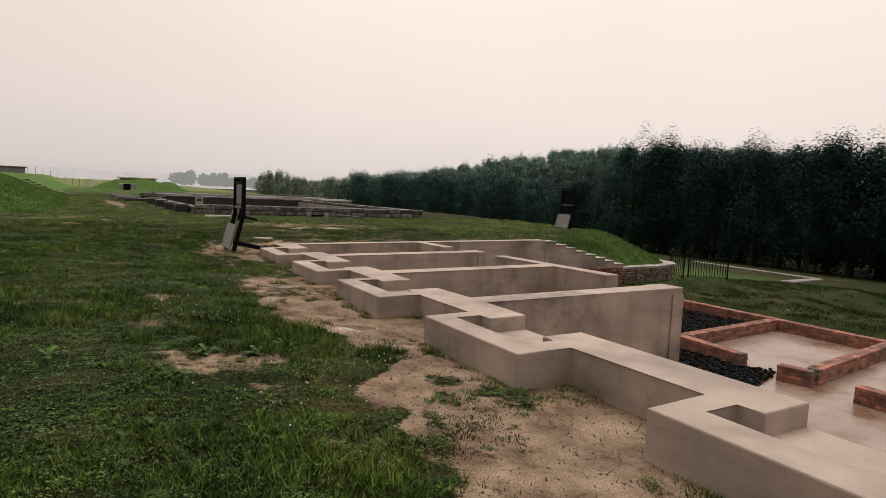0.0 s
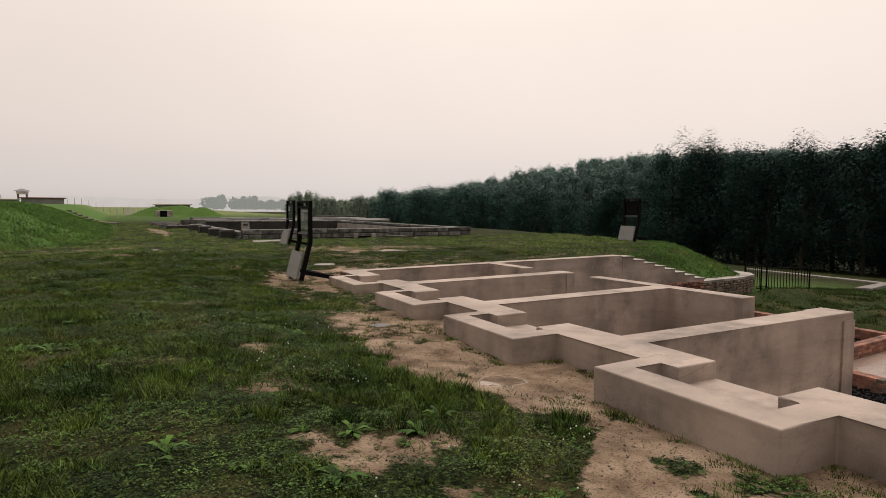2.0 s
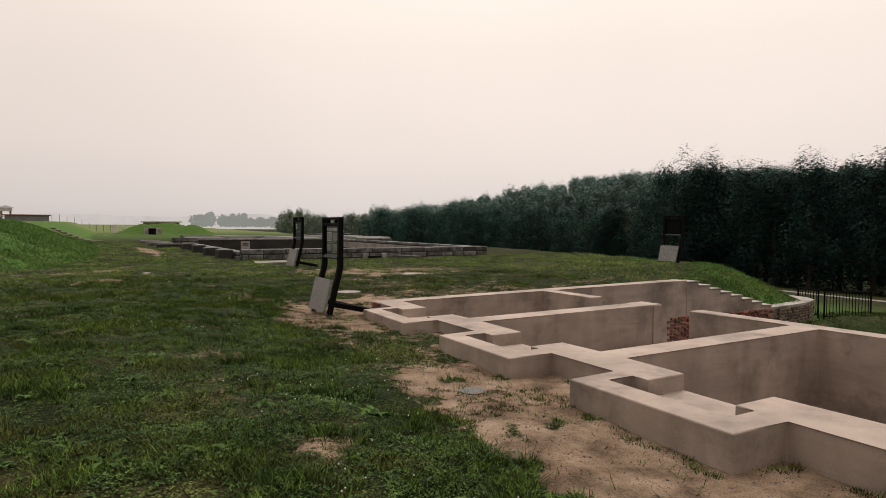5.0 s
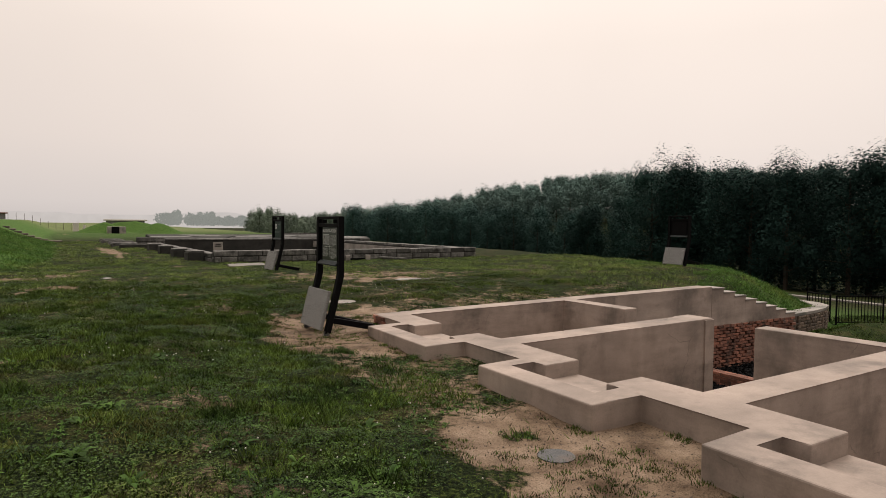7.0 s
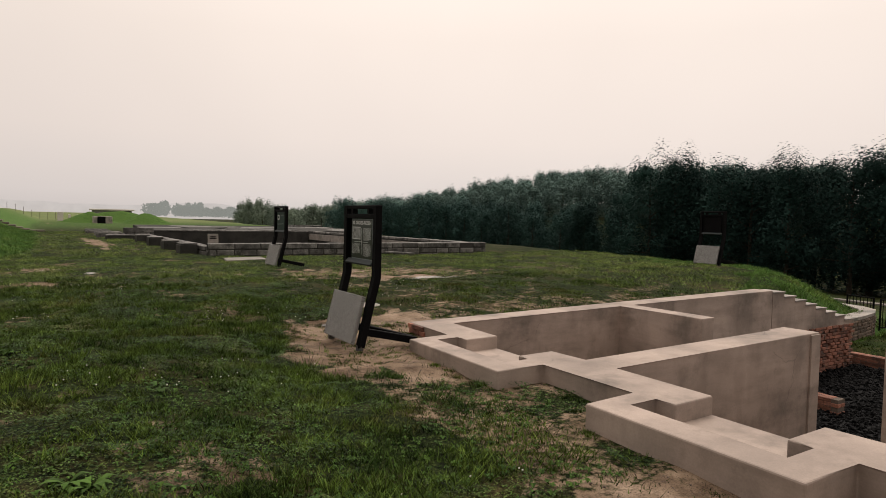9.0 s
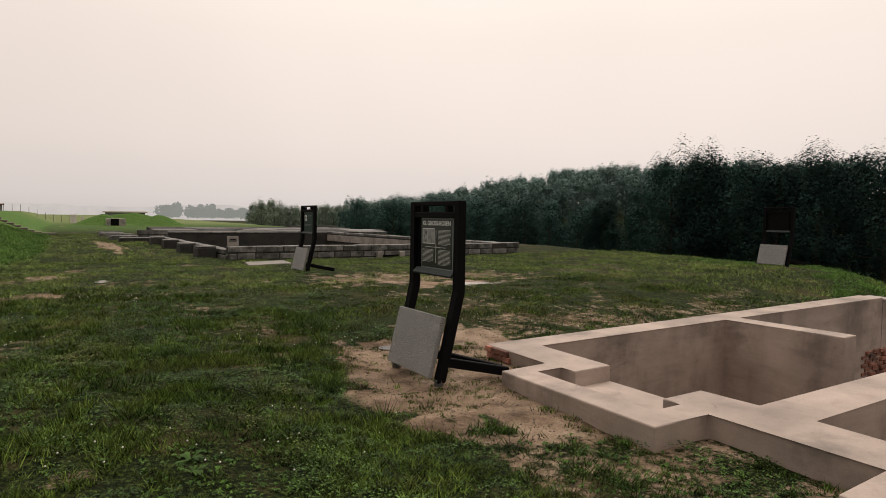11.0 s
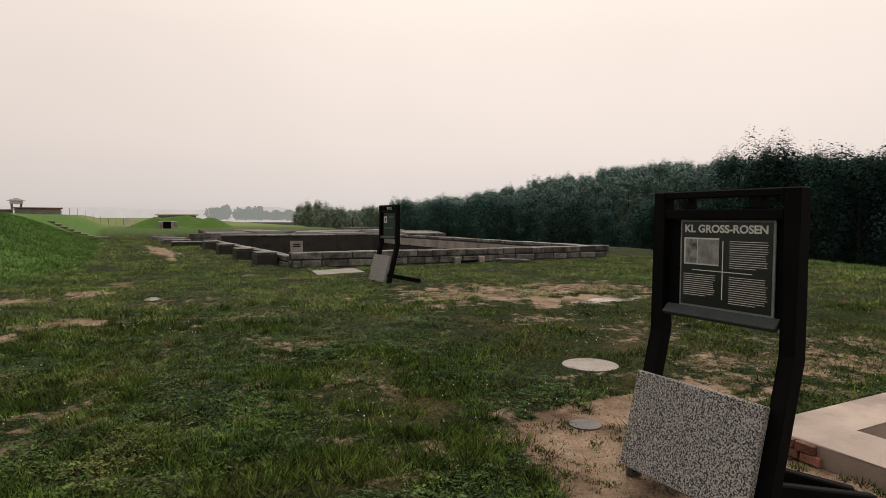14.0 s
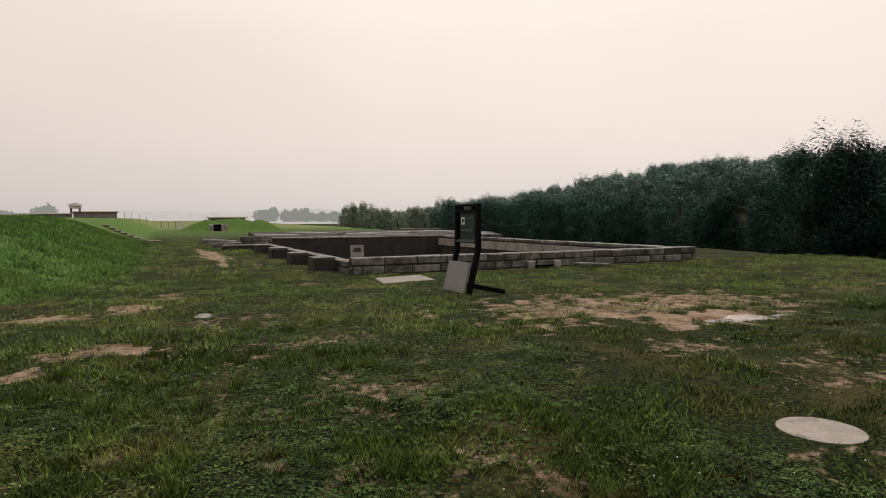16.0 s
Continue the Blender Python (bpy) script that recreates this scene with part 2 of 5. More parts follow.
speckle(GRANITE, (0.012, 0.012, 0.012), (0.37, 0.365, 0.36))
def weather(mat):
    """Damp washes lying along the wall, small stains and a few hairline cracks over a rendered surface."""
    n, l = mat.node_tree.nodes, mat.node_tree.links
    p = n["Principled BSDF"]
    out = p.inputs["Base Color"].links[0].from_socket
    geo = n.new("ShaderNodeNewGeometry")

    def layer(stretch, scale, detail, span, made):
        mp, t, r = n.new("ShaderNodeMapping"), n.new("ShaderNodeTexNoise"), n.new("ShaderNodeMapRange")
        mp.inputs["Scale"].default_value = stretch
        t.inputs["Scale"].default_value, t.inputs["Detail"].default_value, t.inputs["Roughness"].default_value = scale, detail, 0.68
        for key, v in zip(("From Min", "From Max", "To Min", "To Max"), (*span, *made)):
            r.inputs[key].default_value = v
        l.new(geo.outputs["Position"], mp.inputs["Vector"])
        l.new(mp.outputs["Vector"], t.inputs["Vector"])
        l.new(t.outputs["Fac"], r.inputs["Value"])
        return r.outputs["Result"]

    def times(a, fac):
        x = n.new("ShaderNodeVectorMath")
        x.operation = "SCALE"
        l.new(a, x.inputs[0])
        l.new(fac, x.inputs["Scale"])
        return x.outputs[0]

    out = times(out, layer((0.6, 0.6, 3.2), 1.3, 8, (0.44, 0.70), (1.06, 0.76)))
    out = times(out, layer((1, 1, 1), 5.5, 8, (0.58, 0.72), (1.0, 0.78)))
    out = times(out, layer((1, 1, 1), 0.45, 5, (0.35, 0.65), (1.08, 0.90)))
    cell, thin, much = n.new("ShaderNodeTexVoronoi"), n.new("ShaderNodeMapRange"), n.new("ShaderNodeMath")
    cell.feature = "DISTANCE_TO_EDGE"
    cell.inputs["Scale"].default_value = 0.8
    warp, add = n.new("ShaderNodeTexNoise"), n.new("ShaderNodeMixRGB")
    warp.inputs["Scale"].default_value, warp.inputs["Detail"].default_value = 2.5, 6
    add.inputs[0].default_value = 0.22
    l.new(geo.outputs["Position"], warp.inputs["Vector"])
    l.new(geo.outputs["Position"], add.inputs[1])
    l.new(warp.outputs["Color"], add.inputs[2])
    l.new(add.outputs[0], cell.inputs["Vector"])
    for key, v in zip(("From Min", "From Max", "To Min", "To Max"), (0.001, 0.004, 0.72, 1.0)):
        thin.inputs[key].default_value = v
    l.new(cell.outputs["Distance"], thin.inputs["Value"])
    much.operation = "MAXIMUM"
    l.new(thin.outputs["Result"], much.inputs[0])
    l.new(layer((1, 1, 1), 0.8, 2, (0.58, 0.63), (1.0, 0.0)), much.inputs[1])
    l.new(times(out, much.outputs[0]), p.inputs["Base Color"])


weather(CONCRETE)
GRASS = material("grass_blades", (0.112, 0.168, 0.030), (0.018, 0.042, 0.009), 1.1, 9, 0.65, 0, (0.135, 0.118, 0.042), 0.7, vary=0.85, island=True, coords="World", spot_range=(0.54, 0.72), gloss=0.06, grit=(0.1, 1.7))
# Lighter copy of GRASS; the brighter look of farther turf is painted in.
BRIGHT_GRASS = material("brightened_far_grass", (0.200, 0.275, 0.066), (0.068, 0.112, 0.029), 0.8, 7, 0.6, 0, (0.225, 0.215, 0.088), 0.6, vary=0.8, island=True, coords="World", spot_range=(0.55, 0.72), gloss=0.15, grit=(0.25, 1.7))
BANK_GRASS = material("lush_bank_grass", (0.125, 0.240, 0.050), (0.042, 0.100, 0.024), 0.9, 8, 0.65, 0, (0.16, 0.21, 0.05), 0.5, vary=0.65, island=True, coords="World", spot_range=(0.54, 0.7), gloss=0.1, grit=(0.4, 1.5))
MEADOW_GRASS = material("meadow_grass", (0.040, 0.066, 0.015), (0.011, 0.022, 0.006), 0.4, 8, 0.65, 0, (0.062, 0.066, 0.018), 0.35, vary=0.6, island=True, coords="World", spot_range=(0.5, 0.7), gloss=0.05)
WEED = material("broad_weed_leaves", (0.062, 0.118, 0.020), (0.020, 0.050, 0.010), 2, 20, 0.6, 0, vary=0.5, island=True, coords="World", gloss=0.06)
CLOVER_LEAF = material("clover_leaves", (0.058, 0.100, 0.025), (0.012, 0.028, 0.008), 1.5, 9, 0.6, 0, (0.085, 0.095, 0.024), 0.8, vary=0.9, island=True, coords="World", gloss=0.05, grit=(0.1, 1.8))
CLOVER = material("clover_flowers", (0.62, 0.60, 0.55), (0.5, 0.48, 0.42), 5, 50, 0.8, 0)
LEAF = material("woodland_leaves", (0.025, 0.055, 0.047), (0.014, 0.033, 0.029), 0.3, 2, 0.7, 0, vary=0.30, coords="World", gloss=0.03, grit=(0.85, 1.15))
# Lighter copies of LEAF: distance haze is painted into the leaf colour.
LEAF_MID = material("hazed_woodland_leaves", (0.042, 0.084, 0.074), (0.025, 0.054, 0.049), 0.25, 2, 0.7, 0, vary=0.30, coords="World", gloss=0.03, grit=(0.85, 1.15))
LEAF_HILL = material("hazed_hill_leaves", (0.138, 0.208, 0.184), (0.100, 0.158, 0.142), 0.08, 2, 0.8, 0, vary=0.2, coords="World", gloss=0.03, grit=(0.9, 1.1))
LEAF_HAZED = material("hazed_far_leaves", (0.175, 0.220, 0.165), (0.115, 0.152, 0.118), 0.2, 3, 0.7, 0, vary=0.3, coords="World", gloss=0.05)


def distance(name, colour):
    """A backdrop far beyond the place; its mist is painted as a pale glow of its own."""
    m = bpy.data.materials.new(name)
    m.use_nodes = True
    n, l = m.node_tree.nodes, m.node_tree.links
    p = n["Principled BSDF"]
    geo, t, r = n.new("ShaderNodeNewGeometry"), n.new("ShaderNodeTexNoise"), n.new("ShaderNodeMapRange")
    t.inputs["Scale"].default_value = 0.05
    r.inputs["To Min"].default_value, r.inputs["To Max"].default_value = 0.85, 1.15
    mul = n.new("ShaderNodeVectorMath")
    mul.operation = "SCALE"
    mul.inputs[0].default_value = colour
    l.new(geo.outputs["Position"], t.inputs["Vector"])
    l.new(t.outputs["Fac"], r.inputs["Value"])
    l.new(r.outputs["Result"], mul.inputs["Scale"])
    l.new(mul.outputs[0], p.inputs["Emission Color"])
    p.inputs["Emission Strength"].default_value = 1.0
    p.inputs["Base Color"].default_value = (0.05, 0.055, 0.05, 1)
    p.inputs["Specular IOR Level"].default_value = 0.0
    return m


LEAF_FAR = distance("glow_haze_woods", (0.235, 0.24, 0.22))
HILL_FAR = distance("glow_haze_hills", (0.55, 0.505, 0.485))
BARK = material("bark", (0.055, 0.045, 0.035), (0.03, 0.025, 0.02), 4, 40, 0.95, 0.6, gloss=0.1)
PALE = material("pale_render", (0.62, 0.58, 0.54), (0.5, 0.47, 0.43), 0.6, 20, 0.85, 0.1)
ROOF = material("grey_roof_sheet", (0.20, 0.20, 0.205), (0.13, 0.13, 0.135), 0.8, 20, 0.6, 0.1)
TIMBER = material("weathered_timber", (0.15, 0.12, 0.095), (0.08, 0.065, 0.055), 3, 40, 0.85, 0.3)
PANEL_GREEN = material("dark_green_panel_print", (0.020, 0.043, 0.034), (0.014, 0.030, 0.024), 4, 60, 0.5, 0.0, gloss=0.12)
PANEL = material("black_panel_print", (0.012, 0.014, 0.015), (0.009, 0.010, 0.011), 4, 60, 0.3, 0.0)
LEDGE = material("dark_grey_ledge", (0.035, 0.045, 0.047), (0.025, 0.032, 0.034), 5, 60, 0.6, 0.05, gloss=0.15)
PANEL_EDGE = material("grey_panel_edge", (0.20, 0.23, 0.235), (0.15, 0.17, 0.175), 5, 60, 0.45, 0.05)
INK = material("pale_print", (0.60, 0.61, 0.60), (0.5, 0.51, 0.5), 30, 200, 0.6, 0)
PHOTO = material("grey_photo_print", (0.34, 0.35, 0.345), (0.02, 0.021, 0.021), 22, 60, 0.4, 0)
PHOTO_PALE = material("pale_photo_print", (0.30, 0.31, 0.305), (0.11, 0.115, 0.112), 9, 60, 0.4, 0)


# ---------------------------------------------------------------- mesh helpers
def part(name, bm, mat, parent=None, label=""):
    """Links a bmesh as one mesh object."""
    me = bpy.data.meshes.new(name)
    bm.normal_update()
    bm.to_mesh(me)
    bm.free()
    me.materials.append(mat)
    ob = new(name, me)
    if parent is not None:
        ob.parent = parent
    if label:
        tagged(ob, label)
    return ob


def soup(name, verts, faces, mat, parent=None):
    """A mesh from arrays of triangles."""
    me = bpy.data.meshes.new(name)
    verts, faces = np.asarray(verts, np.float32), np.asarray(faces, np.int32)
    me.vertices.add(len(verts))
    me.vertices.foreach_set("co", verts.ravel())
    k = faces.shape[1]
    me.loops.add(faces.size)
    me.loops.foreach_set("vertex_index", faces.ravel())
    me.polygons.add(len(faces))
    me.polygons.foreach_set("loop_start", np.arange(0, faces.size, k, dtype=np.int32))
    me.update(calc_edges=True)
    me.validate()
    me.materials.append(mat)
    ob = new(name, me)
    if parent is not None:
        ob.parent = parent
    return ob


def box(bm, size, at, bevel=0.0, turn=None, jag=0.0, rng=None):
    """Adds a box, bevelled and jagged where asked, to a bmesh."""
    r = bmesh.ops.create_cube(bm, size=1.0)
    vs = r["verts"]
    for v in vs:
        v.co = Vector((v.co.x * size[0], v.co.y * size[1], v.co.z * size[2]))
        if jag:
            v.co += Vector([rng.uniform(-jag, jag) for _ in range(3)])
    if bevel:
        es = list({e for v in vs for e in v.link_edges})
        made = bmesh.ops.bevel(bm, geom=es, offset=bevel, segments=1, affect="EDGES", profile=0.5)
        vs = list({v for f in made["faces"] for v in f.verts} | {v for v in vs if v.is_valid})
    m = Matrix.Translation(at) @ (turn.to_4x4() if turn else Matrix())
    for v in vs:
        v.co = m @ v.co
    return vs


def prism(bm, outline, low, high, bevel=0.0):
    """Adds an upright block over an outline, listed counterclockwise; low and high are functions of x, y or numbers."""
    lo = low if callable(low) else (lambda x, y: low)
    hi = high if callable(high) else (lambda x, y: high)
    a = [bm.verts.new((x, y, lo(x, y))) for x, y in outline]
    b = [bm.verts.new((x, y, hi(x, y))) for x, y in outline]
    k = len(outline)
    cap = bm.faces.new(b)
    bm.faces.new(list(reversed(a)))
    for i in range(k):
        j = (i + 1) % k
        bm.faces.new((a[i], a[j], b[j], b[i]))
    if bevel:
        es = list(cap.edges) + [e for v in b for e in v.link_edges if abs(e.verts[0].co.z - e.verts[1].co.z) > 0.1]
        bmesh.ops.bevel(bm, geom=list(set(es)), offset=bevel, segments=2, affect="EDGES", profile=0.5)
    big = [f for f in bm.faces if len(f.verts) > 4]
    bmesh.ops.triangulate(bm, faces=big)


def anchor(name, x, y, z, rz=0.0):
    ob = new(name)
    ob.matrix_world = pose(x, y, z, 0, 0, rz)
    return ob


def smooth(a, b, x):
    t = np.clip((np.asarray(x, float) - a) / (b - a), 0, 1)
    return t * t * (3 - 2 * t)


def value_noise(x, y, seed=0):
    """Smooth lattice noise from 0 to 1 on arrays."""
    xi, yi = np.floor(x).astype(np.int64), np.floor(y).astype(np.int64)
    fx, fy = x - xi, y - yi
    fx, fy = fx * fx * (3 - 2 * fx), fy * fy * (3 - 2 * fy)

    def h(i, j):
        k = (i * 374761393 + j * 668265263 + seed * 974634777) & 0xFFFFFFFF
        k = ((k ^ (k >> 13)) * 1274126177) & 0xFFFFFFFF
        return ((k ^ (k >> 16)) & 0xFFFF) / 65535.0
    return (h(xi, yi) * (1 - fx) + h(xi + 1, yi) * fx) * (1 - fy) + (h(xi, yi + 1) * (1 - fx) + h(xi + 1, yi + 1) * fx) * fy


# ---------------------------------------------------------------- plan of the cellar ruin: e across, n along its west front
def plan(e, n):
    return 3.11 + e + 0.081 * n, 2.49 + n - 0.04 * e


def plan_back(x, y):
    n = (y - 2.49 + 0.04 * (x - 3.11)) / (1 + 0.04 * 0.081)
    return x - 3.11 - 0.081 * n, n


def coping(x, y):
    """Height of the wall tops, which fall slightly along the slope."""
    return 0.0145 * x - 0.017 * y + 0.231


BAYS = [(-1.8, 0.0), (1.42, 3.2), (4.53, 6.3), (7.35, 9.1), (10.33, 12.25)]
FLOOR = -1.85


# ---------------------------------------------------------------- ground
def bank_foot(y):
    return np.interp(y, [0, 20, 26.5, 29.5, 36, 60, 80, 120], [-12, -7.5, -3.6, -1.0, 0.3, 0.8, 1.0, 3.0])


def terrace_edge(y):
    return np.interp(y, [15.4, 16.2, 16.8, 17.6, 20, 26, 34, 60, 120, 400], [12.7, 14.6, 16.8, 18.6, 20.6, 23.3, 24.7, 27, 34, 60])


def lower_ground(x):
    return -1.45 - 0.05 * np.clip(x - 17, 0, 65) - 0.03 * np.clip(x - 25, 0, 57)


def wooded_hill(x, y):
    """The rise behind the meadow, some 270 m off, that carries the farther wood."""
    away, az = np.hypot(x, y - 8), np.degrees(np.arctan2(x, y - 8))
    return smooth(165, 265, away) * np.interp(az, [22, 26, 31, 37, 41, 45, 53, 75, 95], [0, 0.5, 4.0, 9.0, 12.5, 15.5, 16.5, 16.5, 0])


def ground_height(x, y):
    x, y = np.asarray(x, float), np.asarray(y, float)
    near = np.interp(x, [-8, 0.3, 1.2, 2.4, 3.6, 8], [0.25, 0.09, 0.04, -0.05, -0.11, -0.10])
    far = 0.035 + 0.02 * np.sin(x * 0.35) + 0.0 * y
    z = near + (far - near) * smooth(15.5, 19.5, y)
    z = z + 0.035 * (value_noise(x * 0.8, y * 0.8, 3) - 0.5) + 0.03 * (value_noise(x * 2.7, y * 2.7, 5) - 0.5) + 0.022 * (value_noise(x * 5.1, y * 5.1, 6) - 0.5)
    bank = bank_foot(y) - x
    z = z + 1.7 * smooth(-0.3, 5.5, bank) + 0.004 * np.maximum(0, bank - 6)
    z = z + 0.25 * smooth(0, 6, bank) * (value_noise(x * 0.25, y * 0.25, 9) - 0.5)
    z = z + 0.2 * smooth(100, 190, y) * smooth(40, 0, x)
    z = z + 0.2 * np.exp(-((x - 17) / 4.0) ** 2 - ((y - 19.5) / 2.6) ** 2)
    rough = smooth(17.5, 20, x) * smooth(16.0, 14.5, y) * smooth(60, 40, x)
    low = lower_ground(x) + rough * (0.5 * (value_noise(x * 0.3 + 3, y * 0.45, 14) - 0.5) + 0.16 * (value_noise(x * 1.1, y * 1.1, 15) - 0.5))
    low = low + 0.45 * rough * np.exp(-((x + 1.1 * y - 37.2) / 1.5) ** 2)
    raised = np.where(x < 21.0, -0.93, -0.93 + (low + 0.93) * smooth(21.0, 24.5, x))
    beyond = x - terrace_edge(y)
    north = z + (np.minimum(raised, z) - z) * smooth(-0.4, 4.6, beyond)
    e, n = plan_back(x, y)
    arc = np.interp(x, [16.5, 18.4, 19.5, 20.5, 21.3, 21.8, 22.0, 22.4], [15.8, 15.9, 15.98, 16.15, 16.5, 17.0, 17.8, 19.2])
    out = np.where(y > arc, north, low)
    out = np.where((x < 17.1) & (n > 13.2), north, out)
    out = np.where(e < 0.83, z, out)
    inside = (e > 0.83) & (n < 13.2) & (n > -19) & (x <= 17.15)
    out = np.where(inside, FLOOR - 0.12, out)
    for n0, n1 in BAYS:
        well = (e > 0.13) & (e < 0.9) & (n > n0 + 0.12) & (n < n1 - 0.12)
        out = np.where(well, np.minimum(out, -0.62), out)
    for cx, cy, cr, cz in ((3.05, 9.56, 0.17, -0.085), (3.92, 16.72, 0.16, -0.085), (5.08, 17.98, 0.40, 0.0)):
        w = smooth(cr + 0.45, cr + 0.06, np.hypot(x - cx, y - cy))
        out = out + (cz - out) * w
    ruin = (x > 5.85) & (x < 17.65) & (y > 31.1) & (y < 51.3)
    out = np.where(ruin, -1.35, out)
    return out + wooded_hill(x, y)


# x, y, half widths, bareness
PATCHES = [(1.0, 12.0, 0.35, 0.7, 0.48), (1.1, 11.0, 0.45, 0.4, 0.4), (0.95, 9.9, 0.45, 0.5, 0.42), (8.0, 16.9, 4.8, 0.75, 0.5), (8.3, 23.2, 3.2, 1.7, 0.6), (8.4, 21.9, 1.6, 0.7, 0.8),
           (5.0, 16.9, 1.5, 0.45, 0.56), (-0.9, 26.3, 1.1, 0.34, 0.72), (-0.3, 22.95, 0.42, 0.36, 0.68), (-0.3, 22.3, 0.42, 0.32, 0.64), (0.45, 23.05, 0.42, 0.36, 0.68),
           (0.5, 26.7, 0.42, 0.5, 0.68), (1.05, 28.2, 0.34, 0.6, 0.68), (2.6, 22.6, 0.9, 0.35, 0.5), (2.85, 20.1, 0.45, 0.35, 0.5), (1.6, 20.1, 0.5, 0.4, 0.45), (0.9, 19.6, 0.5, 0.35, 0.42),
           (0.05, 19.4, 0.35, 0.22, 0.48), (1.3, 24.8, 1.0, 0.3, 0.38), (3.1, 43.0, 0.45, 5.5, 0.9), (6.3, 20.4, 0.7, 0.4, 0.45), (13.5, 23.2, 1.6, 0.6, 0.4),
           (1.2, 5.3, 0.4, 0.35, 0.62), (1.35, 4.4, 0.3, 0.25, 0.5), (1.2, 8.4, 0.3, 0.25, 0.55), (1.6, 3.2, 0.3, 0.3, 0.45), (0.9, 6.9, 0.3, 0.25, 0.5), (7.0, 19.0, 1.2, 0.5, 0.4), (12.5, 17.6, 1.5, 0.4, 0.4)]


def bare_ground(x, y):
    x, y = np.asarray(x, float), np.asarray(y, float)
    edge = np.interp(y, [-3, 2.4, 3.3, 4.6, 4.95, 5.4, 6.1, 6.9, 8.1, 9.1, 9.9, 11, 12.2, 13.4, 14.2, 15.3, 16.5, 17.0],
                     [1.75, 1.82, 1.86, 2.15, 2.9, 2.7, 2.3, 2.12, 2.43, 2.25, 2.44, 2.55, 2.8, 2.85, 2.7, 2.7, 3.1, 3.6])
    strip = smooth(-0.14, 0.14, x - edge + 0.5 * (value_noise(x * 3, y * 3, 21) - 0.5)) * (y < 17.1) * (x < 5.6)
    grassy = smooth(10.2, 11.0, y) * smooth(13.8, 13.0, y)
    out = strip * (0.86 - 0.36 * grassy)
    tufts = 0.6 * value_noise(x * 1.9, y * 1.9, 33) + 0.4 * value_noise(x * 6.0, y * 6.0, 34)
    out = out * (1 - 0.6 * smooth(0.60, 0.78, tufts))
    for cx, cy, rx, ry, s in PATCHES:
        d = np.sqrt(((x - cx) / rx) ** 2 + ((y - cy) / ry) ** 2) + 0.9 * (value_noise(x * 2.4, y * 2.4, 41) - 0.5) + 1.5 * (value_noise(x * 6.1, y * 6.1, 42) - 0.5)
        out = np.maximum(out, s * smooth(1.3, 0.5, d))
    worn = 0.35 * value_noise(x * 0.45, y * 0.45, 51) + 0.35 * value_noise(x * 2.1, y * 2.1, 52) + 0.3 * value_noise(x * 6.3, y * 6.3, 53)
    out = np.maximum(out, 0.5 * smooth(0.60, 0.80, worn) * (y > 0))
    return np.clip(out, 0, 1)


def wet_ground(x, y):
    """Standing water: one puddle and a few wet hollows."""
    d = np.sqrt(((x - 8.65) / 0.85) ** 2 + ((y - 21.45) / 0.26) ** 2) + 0.8 * (value_noise(x * 3, y * 3, 61) - 0.5) + 0.7 * (value_noise(x * 8, y * 8, 63) - 0.5)
    out = smooth(1.05, 0.8, d)
    for cx, cy, rx, ry in [(1.5, 25.3, 0.14, 0.3), (2.9, 6.4, 0.25, 0.3)]:
        d = np.sqrt(((x - cx) / rx) ** 2 + ((y - cy) / ry) ** 2) + 0.9 * (value_noise(x * 5, y * 5, 62) - 0.5)
        out = np.maximum(out, 0.8 * smooth(1.0, 0.7, d))
    return out


def hay_ground(x, y):
    """Where the field beyond the ruins is painted paler, in place of mist."""
    return 0.85 * smooth(95, 140, y) * smooth(74, 66, x)


def lush_ground(x, y):
    """Longer, greener growth on the bank, beyond the terrace and on the far meadow."""
    out = smooth(-0.8, 0.8, bank_foot(y) - x) * (y > 18)
    # the green fades out eastwards, painting the wood's shade into the meadow
    out = np.maximum(out, 0.7 * smooth(0, 3, x - terrace_edge(y)) * (y > 15.5) * smooth(45, 25, x))
    out = np.maximum(out, 0.08 * ((x > 17.2) & (y < 15.6)) * smooth(45, 25, x))
    return np.maximum(out, 0.6 * smooth(60, 85, y) * smooth(70, 60, x))


def spread(a, b, step, lo, hi):
    """Grid lines, even between a and b and widening out to lo and hi."""
    mid = list(np.arange(a, b, step))
    s, v, up = step, b, []
    while v < hi:
        up.append(v)
        s *= 1.16
        v += s
    s, v, down = step, a - step, []
    while v > lo:
        down.append(v)
        s *= 1.16
        v -= s
    return np.array([lo] + down[::-1] + mid + up + [hi])


def build_ground():
    xs, ys = spread(-2.0, 13.5, 0.085, -1500, 1500), spread(-0.5, 31.6, 0.1, -1500, 1800)
    gx, gy = np.meshgrid(xs, ys)
    gz = ground_height(gx, gy)
    w, h = len(xs), len(ys)
    idx = np.arange(w * h).reshape(h, w)
    faces = np.stack([idx[:-1, :-1], idx[:-1, 1:], idx[1:, 1:], idx[1:, :-1]], -1).reshape(-1, 4)
    ob = soup("ground", np.stack([gx, gy, gz], -1).reshape(-1, 3), faces, TURF)
    for key, fn in (("bare", bare_ground), ("wet", wet_ground), ("lush", lush_ground), ("field_haze", hay_ground)):
        at = ob.data.attributes.new(key, "FLOAT", "POINT")
        at.data.foreach_set("value", np.asarray(fn(gx, gy), np.float32).ravel())
    ob.data.polygons.foreach_set("use_smooth", np.ones(len(ob.data.polygons), bool))
    tagged(ob, "mown grass with bare patches of wet sandy soil", "ground", kind="structure")


build_ground()


